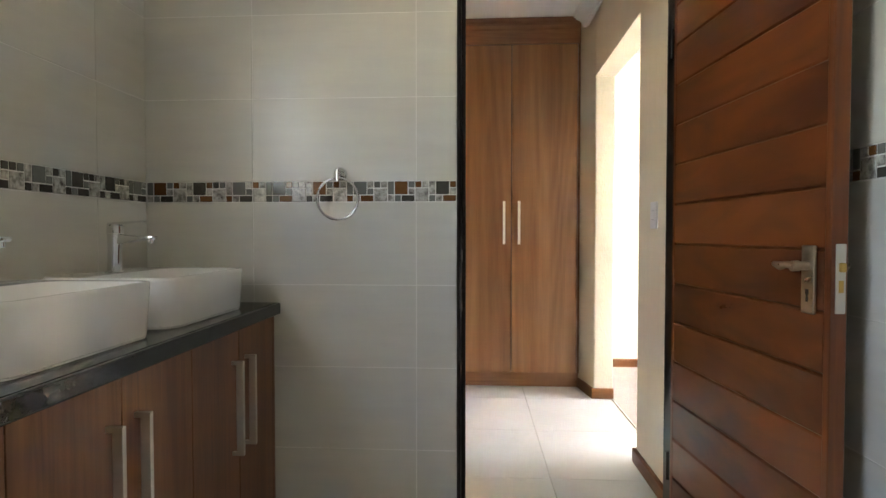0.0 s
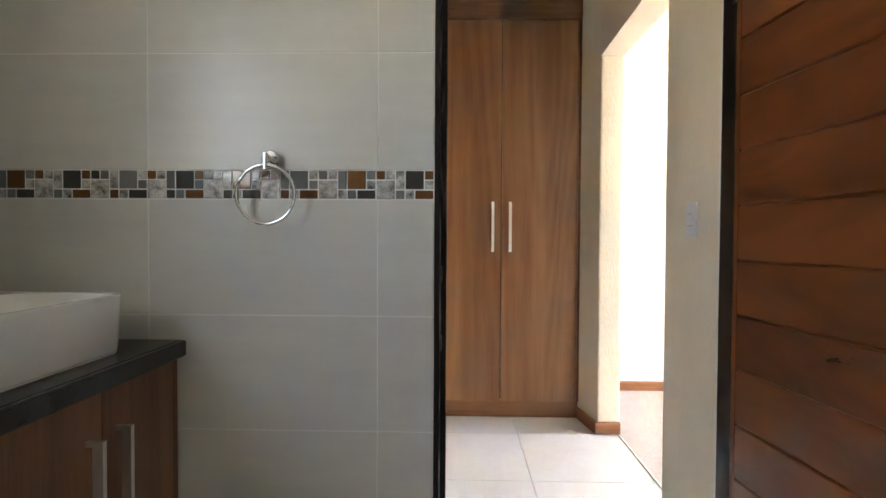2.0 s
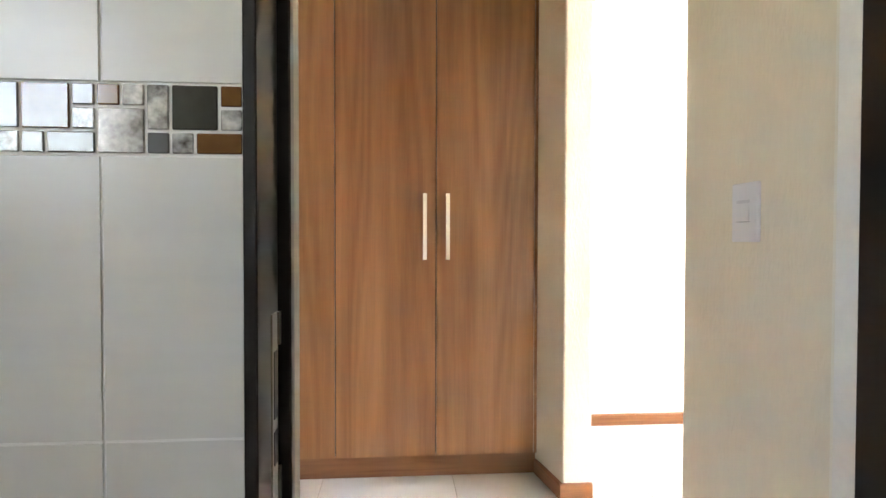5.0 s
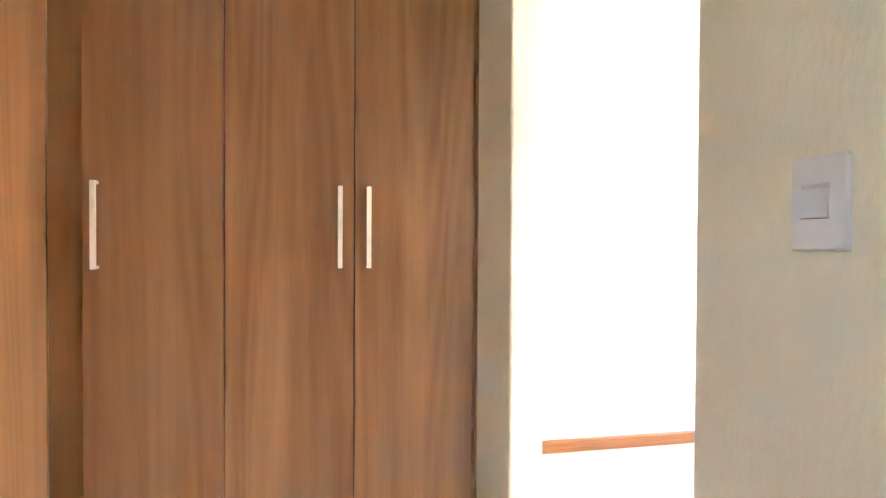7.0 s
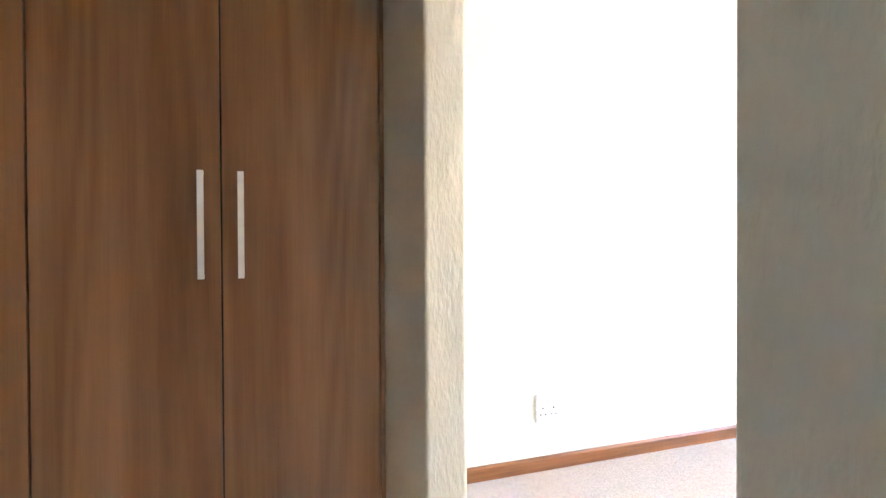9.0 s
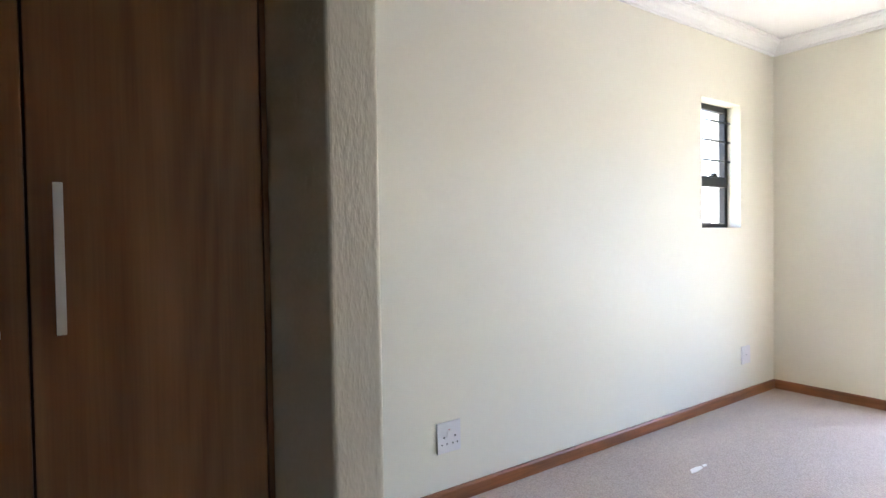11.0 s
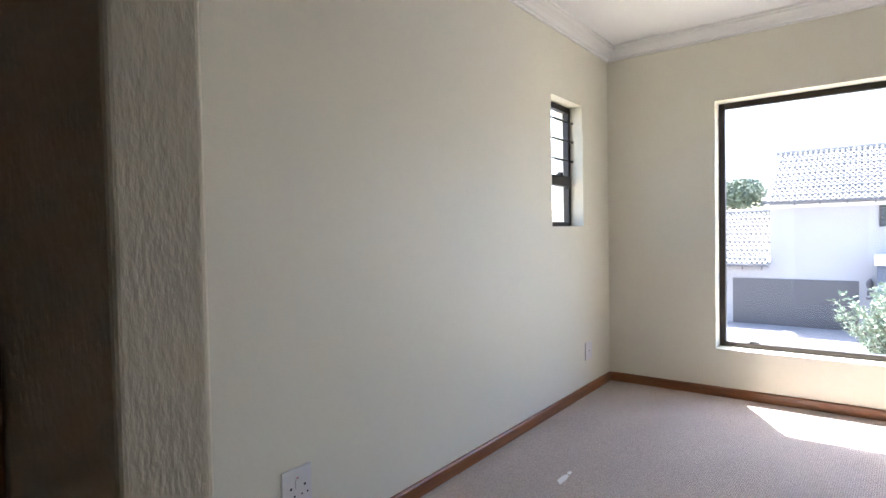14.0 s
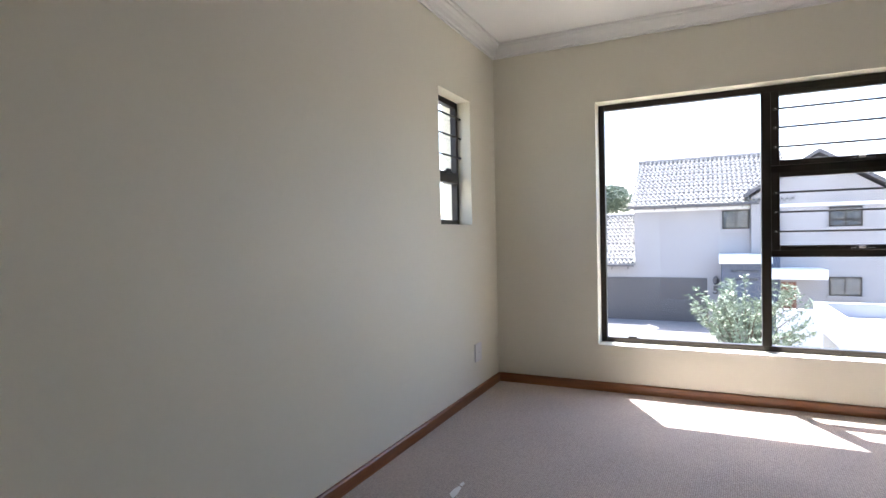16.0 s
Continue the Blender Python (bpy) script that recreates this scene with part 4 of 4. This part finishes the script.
h2 = thing("house", HX + 3, -3, GZ, "neighbouring beige house with a gabled front and flat porch", "house", "houses across the drive")
b = bmesh.new()
prism(b, [(1.29, GZ), (1.29, 2.5), (-1.14, 4.1), (-3.6, 2.5), (-9.5, 2.5), (-9.5, GZ)], "x", HX - 0.4, HX + 6)
part("wall", b, HOUSE, h2)
b = bmesh.new()
for s1, s2 in (((1.6, 2.45), (-1.14, 4.22)), ((-1.14, 4.22), (-3.9, 2.45))):
    prism(b, [(s1[0], s1[1]), (s2[0], s2[1]), (s2[0], s2[1] + 0.16), (s1[0], s1[1] + 0.16)], "x", HX - 0.75, HX + 6)
part("gable_roof", b, FASCIA, h2, "dark roof edge")
part("string_course", bx(HX - 0.46, HX - 0.401, -9.5, 0.75, 2.02, 2.16), WHITE_EXT, h2)
part("pier", bx(HX - 0.7, HX - 0.401, 0.25, 0.75, GZ, 2.0), HOUSE_BLUE, h2)
house_window(h2, HX - 0.4, -2.62, -1.50, 1.15, 1.97)
house_window(h2, HX - 0.4, -2.60, -1.49, -1.70, -0.92)
part("porch_roof", bx(HX - 2.0, HX - 0.402, -1.22, 0.9, -0.92, -0.54), WHITE_EXT, h2, "white flat porch roof")
part("front_door", bx(HX - 0.45, HX - 0.403, -0.35, 0.2, GZ + 0.05, -1.15), DOORV, h2, "brown wooden front door")

# boundary walls, gate and the low white wall
tagged(part("boundary_wall", bx(22.0, 22.25, -9, 0.95, GZ, -1.55, bevel=0.02), WHITE_EXT), "white plastered garden wall", "wall")
b = bx(11.5, 19.299, -9, 0.049, -1.65, -1.36)
box(b, 19.30, 19.55, -9, 0.30, -1.65, -0.985, bevel=0.015)
box(b, 11.5, 19.299, 0.05, 0.30, -1.65, -0.985, bevel=0.015)
tagged(part("carport_roof", b, mat("painted_roof_screed", (0.36, 0.36, 0.38), 0.8, vary=0.06, scale=1)), "flat white roof with a low parapet across the drive", "roof")
for x, y in ((12.0, 0.0), (19.2, 0.0), (12.0, -8.5), (19.2, -8.5)):
    tagged(part("pillar", bx(x - 0.15, x + 0.15, y - 0.15, y + 0.15, GZ, -1.6505), WHITE_EXT), "white plastered pillar under the flat roof", "pillar", "pillars under the flat roof")
gt = thing("metal_gate", HX + 0.2, 9.0, GZ, "dark metal gate with upright bars on a red brick base", "gate")
b = bmesh.new()
for y in (8.5, 9.6):
    box(b, HX - 0.03, HX + 0.03, y - 0.03, y + 0.03, GZ, -1.45)
box(b, HX - 0.02, HX + 0.02, 8.5, 9.6, -1.52, -1.47)
part("gate_frame", b, FASCIA, gt)
for k in range(6):
    part("bar", bx(HX - 0.012, HX + 0.012, 8.66 + k * 0.16, 8.69 + k * 0.16, GZ + 0.75, -1.52), FASCIA, gt)
for k in range(5):
    part("brick_course", bx(HX - 0.1, HX + 0.1, 8.55, 9.55, GZ + k * 0.15, GZ + 0.135 + k * 0.15, bevel=0.01), REDBRICK, gt)
nb = thing("house", 0, 0, GZ, "pale plastered neighbouring house with a tiled roof", "house")
part("wall", bx(6.3, 17.3, 11.3, 17, GZ, 1.55), HOUSE, nb)
o = part("roof", roof_slope(-17.6, -6.0, 10.9, 1.6, 14.2, 3.3, 34, 11), ROOFT, nb, "pale clay roof tiles")
o.matrix_basis = pose(0, 0, 0, 0, 0, 90)


def leaf_cloud(rng, blobs, n, size, long=2.2):
    """Many small folded leaves spread through a set of clumps (centre, radii)."""
    vs, fs = [], []
    for (c, r), k in blobs:
        for _ in range(int(n * k)):
            d = Vector((rng.gauss(0, 1), rng.gauss(0, 1), rng.gauss(0, 1))).normalized() * rng.random() ** 0.4
            p = Vector((c[0] + d.x * r[0], c[1] + d.y * r[1], c[2] + d.z * r[2]))
            a = Vector((rng.gauss(0, 1), rng.gauss(0, 1), rng.gauss(0, 0.6) + 0.2)).normalized()
            u = a.cross(Vector((rng.gauss(0, 1), rng.gauss(0, 1), rng.gauss(0, 1)))).normalized()
            s = size * (0.6 + 0.8 * rng.random())
            i = len(vs)
            m = p + a * s * long * 0.5 + a.cross(u) * s * 0.2
            vs += [p, m + u * s * 0.5, p + a * s * long, m - u * s * 0.5]
            fs += [(i, i + 1, i + 2), (i, i + 2, i + 3)]
    me = bpy.data.meshes.new("leaves")
    me.from_pydata([tuple(q) for q in vs], [], fs)
    return me


def tree(name, label, x, y, z0, h, r, seed, n, size, leaf):
    rng = random.Random(seed)
    s = thing(name, x, y, z0, label, "tree" if name == "tree" else "shrub")
    b = bmesh.new()
    tube(b, [(x, y, z0), (x + 0.03 * h, y, z0 + h * 0.25), (x, y + 0.04 * h, z0 + h * 0.55), (x, y, z0 + h * 0.8)], [0.035 * h, 0.028 * h, 0.018 * h, 0.006 * h], 8)
    blobs = []
    for k in range(15):
        a, f = rng.random() * 6.283, 0.35 + 0.6 * rng.random()
        q = rng.random() ** 0.5 * r * math.sin(math.pi * min(1, f * 0.85)) 
        c = (x + q * math.cos(a), y + q * math.sin(a), z0 + h * f)
        tube(b, [(x, y, z0 + h * f * 0.55), ((x + c[0]) / 2, (y + c[1]) / 2, z0 + h * f * 0.82), c], [0.013 * h, 0.009 * h, 0.003 * h], 6)
        rr = r * (0.28 + 0.2 * rng.random())
        blobs.append(((c, (rr, rr, rr * 0.75)), 1.0))
    part("trunk", b, BARK, s, smooth=True)
    me = leaf_cloud(rng, blobs, n / 15, size, 2.2)
    for q in me.vertices:
        q.co -= Vector((x, y, z0))
    me.materials.append(leaf)
    o = new("crown", me)
    o.parent = s
    o["kind"] = "stuff"
    return s


tree("tree", "tall leafy tree behind the house", 44, 10.9, GZ, 7.5, 3.0, 3, 16000, 0.12, LEAF)
tree("tree", "leafy tree behind the house", 44, 16.5, GZ, 6.6, 3.0, 5, 9000, 0.12, LEAF)


def shrub(x, y, z0):
    """Loose shrub: many arching stems with small leaves along their outer half."""
    rng = random.Random(21)
    s = thing("bush", x, y, z0, "loose silvery green shrub beside the drive", "shrub")
    b, blobs = bmesh.new(), []
    for k in range(58):
        a = 6.283 * k / 58 + rng.uniform(-0.1, 0.1)
        r = rng.uniform(0.4, 1.6)
        h = rng.uniform(2.0, 3.35) - 0.40 * r
        p0, p1 = Vector((x, y, z0)), Vector((x + r * math.cos(a), y + r * math.sin(a), z0 + h))
        mid = p0.lerp(p1, 0.5) + Vector((0, 0, 0.22 * h))
        pts = [p0, p0.lerp(mid, 0.6), mid, mid.lerp(p1, 0.55), p1]
        tube(b, pts, [0.022, 0.018, 0.013, 0.009, 0.003], 5)
        for q in range(9):
            f = 0.30 + 0.70 * q / 8
            c = p0.lerp(mid, f * 2) if f < 0.5 else mid.lerp(p1, f * 2 - 1)
            w = rng.uniform(0.09, 0.20) * (1.25 - 0.6 * f)
            blobs.append(((tuple(c), (w, w, w * 0.7)), rng.uniform(0.5, 1.3)))
    part("stems", b, BARK, s)
    me = leaf_cloud(rng, blobs, 17, 0.042, 2.6)
    for q in me.vertices:
        q.co -= Vector((x, y, z0))
    me.materials.append(LEAF2)
    o = new("leaves", me)
    o.parent = s
    o["kind"] = "stuff"


shrub(17.0, 2.15, GZ)

# ---- pieces: wall tiles, mosaic bands, floor tiles ----
PIECES = {}


def piece_mesh(key, sx, sy, sz, bevel, material):
    if key not in PIECES:
        me = bpy.data.meshes.new(key[0])
        b = bx(-sx / 2, sx / 2, -sy / 2, sy / 2, -sz / 2, sz / 2, bevel=bevel, seg=1)
        b.to_mesh(me)
        b.free()
        me.materials.append(material)
        PIECES[key] = me
    return PIECES[key]


def piece(name, parent, cx, cy, cz, sx, sy, sz, material, bevel=0.0007):
    key = (name, round(sx, 4), round(sy, 4), round(sz, 4), material.name)
    o = new(name, piece_mesh(key, sx, sy, sz, bevel, material))
    o.location = (cx, cy, cz)
    o.parent = parent
    return o


ROWS_Z = [0.0, 0.30, 0.602, 0.904, 1.206, None, 1.281, 1.583, 1.885, 2.187, 2.489, CEIL_Z]
J = 0.003


def clad(parent, axis, face, sgn, joints, holes=()):
    """Lays 600 x 300 tiles on a wall: axis along it, face of the backing, sgn towards the room."""
    for u0, u1 in zip(joints, joints[1:]):
        for z0, z1 in zip(ROWS_Z, ROWS_Z[1:]):
            if z0 is None or z1 is None:
                continue
            spans = [(u0, u1)]
            for h0, h1, k0, k1 in holes:
                if z1 > k0 and z0 < k1:
                    spans = [q for a, c in spans for q in ((a, min(c, h0)), (max(a, h1), c)) if q[1] - q[0] > 0.02]
            for a, c in spans:
                cu_, su, cz, sz = (a + c) / 2, c - a - J, (z0 + z1) / 2, z1 - z0 - J
                t = 0.002
                if axis == "x":
                    piece("tile", parent, cu_, face + sgn * t / 2, cz, su, t, sz, WTILE)
                else:
                    piece("tile", parent, face + sgn * t / 2, cu_, cz, t, su, sz, WTILE)


clad(wall_ring, "x", RING_Y, -1, [-1.078, -0.665, -0.063, 0.083])
clad(wall_ring, "x", RING_Y, -1, [0.878, 1.002])
clad(wall_left, "y", BATH_L, 1, [-1.6, -1.316, -0.714, -0.112, 0.490, 1.092, 1.694, 1.960], [(-0.25, 0.75, 1.37, 2.13)])
clad(wall_right, "y", BATH_R, -1, [-1.6, -1.0, -0.4, 0.2, 0.8, 1.40, 1.960])

U, M0 = 0.025, 1.2065
MODS = [("brown", "marble", "brown", "dark", "marble", "marble", "grey", "marble", "brown", "marble"),
        ("grey", "marble", "dark", "brown", "grey", "grey", "marble", "marble", "grey", "marble"),
        ("marble", "grey", "brown", "grey", "marble", "grey", "brown", "marble", "brown", "marble"),
        ("grey", "marble", "dark", "brown", "marble", "marble", "dark", "marble", "dark", "marble"),
        ("brown", "grey", "brown", "dark", "grey", "grey", "dark", "marble", "brown", "marble"),
        ("marble", "grey", "dark", "grey", "marble", "marble", "brown", "grey", "dark", "marble")]
SLOTS = [(0, 1, 2, 3), (0, 1, 1, 2), (0, 2, 0, 1), (1, 3, 1, 3), (2, 3, 0, 1), (3, 4, 1, 3), (3, 4, 0, 1), (4, 5, 2, 3), (5, 6, 2, 3), (4, 6, 0, 2)]


def band(parent, axis, face, sgn, start, step, length, shift=0, swap=None):
    """Glass and stone mosaic strip of three rows; start: where it begins, step: the way it runs."""
    k = 0
    while k * 6 * U < length:
        for (c0, c1, r0, r1), kind in zip(SLOTS, MODS[(k + shift) % len(MODS)]):
            kind = (swap or {}).get(kind, kind)
            a, e = k * 6 * U + c0 * U, min(k * 6 * U + c1 * U, length)
            if e - a < 0.008:
                continue
            m, su = start + step * (a + e) / 2, e - a - 0.0036
            cz, sz = M0 + (r0 + r1) / 2 * U, (r1 - r0) * U - 0.0036
            if axis == "x":
                piece("mosaic_piece", parent, m, face + sgn * 0.001, cz, su, 0.003, sz, MOS[kind], 0.0009)
            else:
                piece("mosaic_piece", parent, face + sgn * 0.001, m, cz, 0.003, su, sz, MOS[kind], 0.0009)
        k += 1


band(wall_ring, "x", RING_Y, -1, 0.082, -1, 1.150)
band(wall_left, "y", BATH_L, 1, 1.958, -1, 0.90, 2, {"brown": "dark"})
band(wall_right, "y", BATH_R, -1, 1.958, -1, 0.90, 4)

for i in range(4):
    for j in range(11):
        x0, y0 = 0.488 + (i - 3) * 0.602, -1.806 + j * 0.604
        x1, y1 = x0 + 0.602, y0 + 0.604
        x0c, x1c, y0c, y1c = max(x0, -1.23), min(x1, 1.05), max(y0, -1.6), min(y1, 4.5)
        if x1c - x0c > 0.02 and y1c - y0c > 0.02:
            piece("tile", fl, (x0c + x1c) / 2, (y0c + y1c) / 2, -0.005, x1c - x0c - J, y1c - y0c - J, 0.01, FTILE)
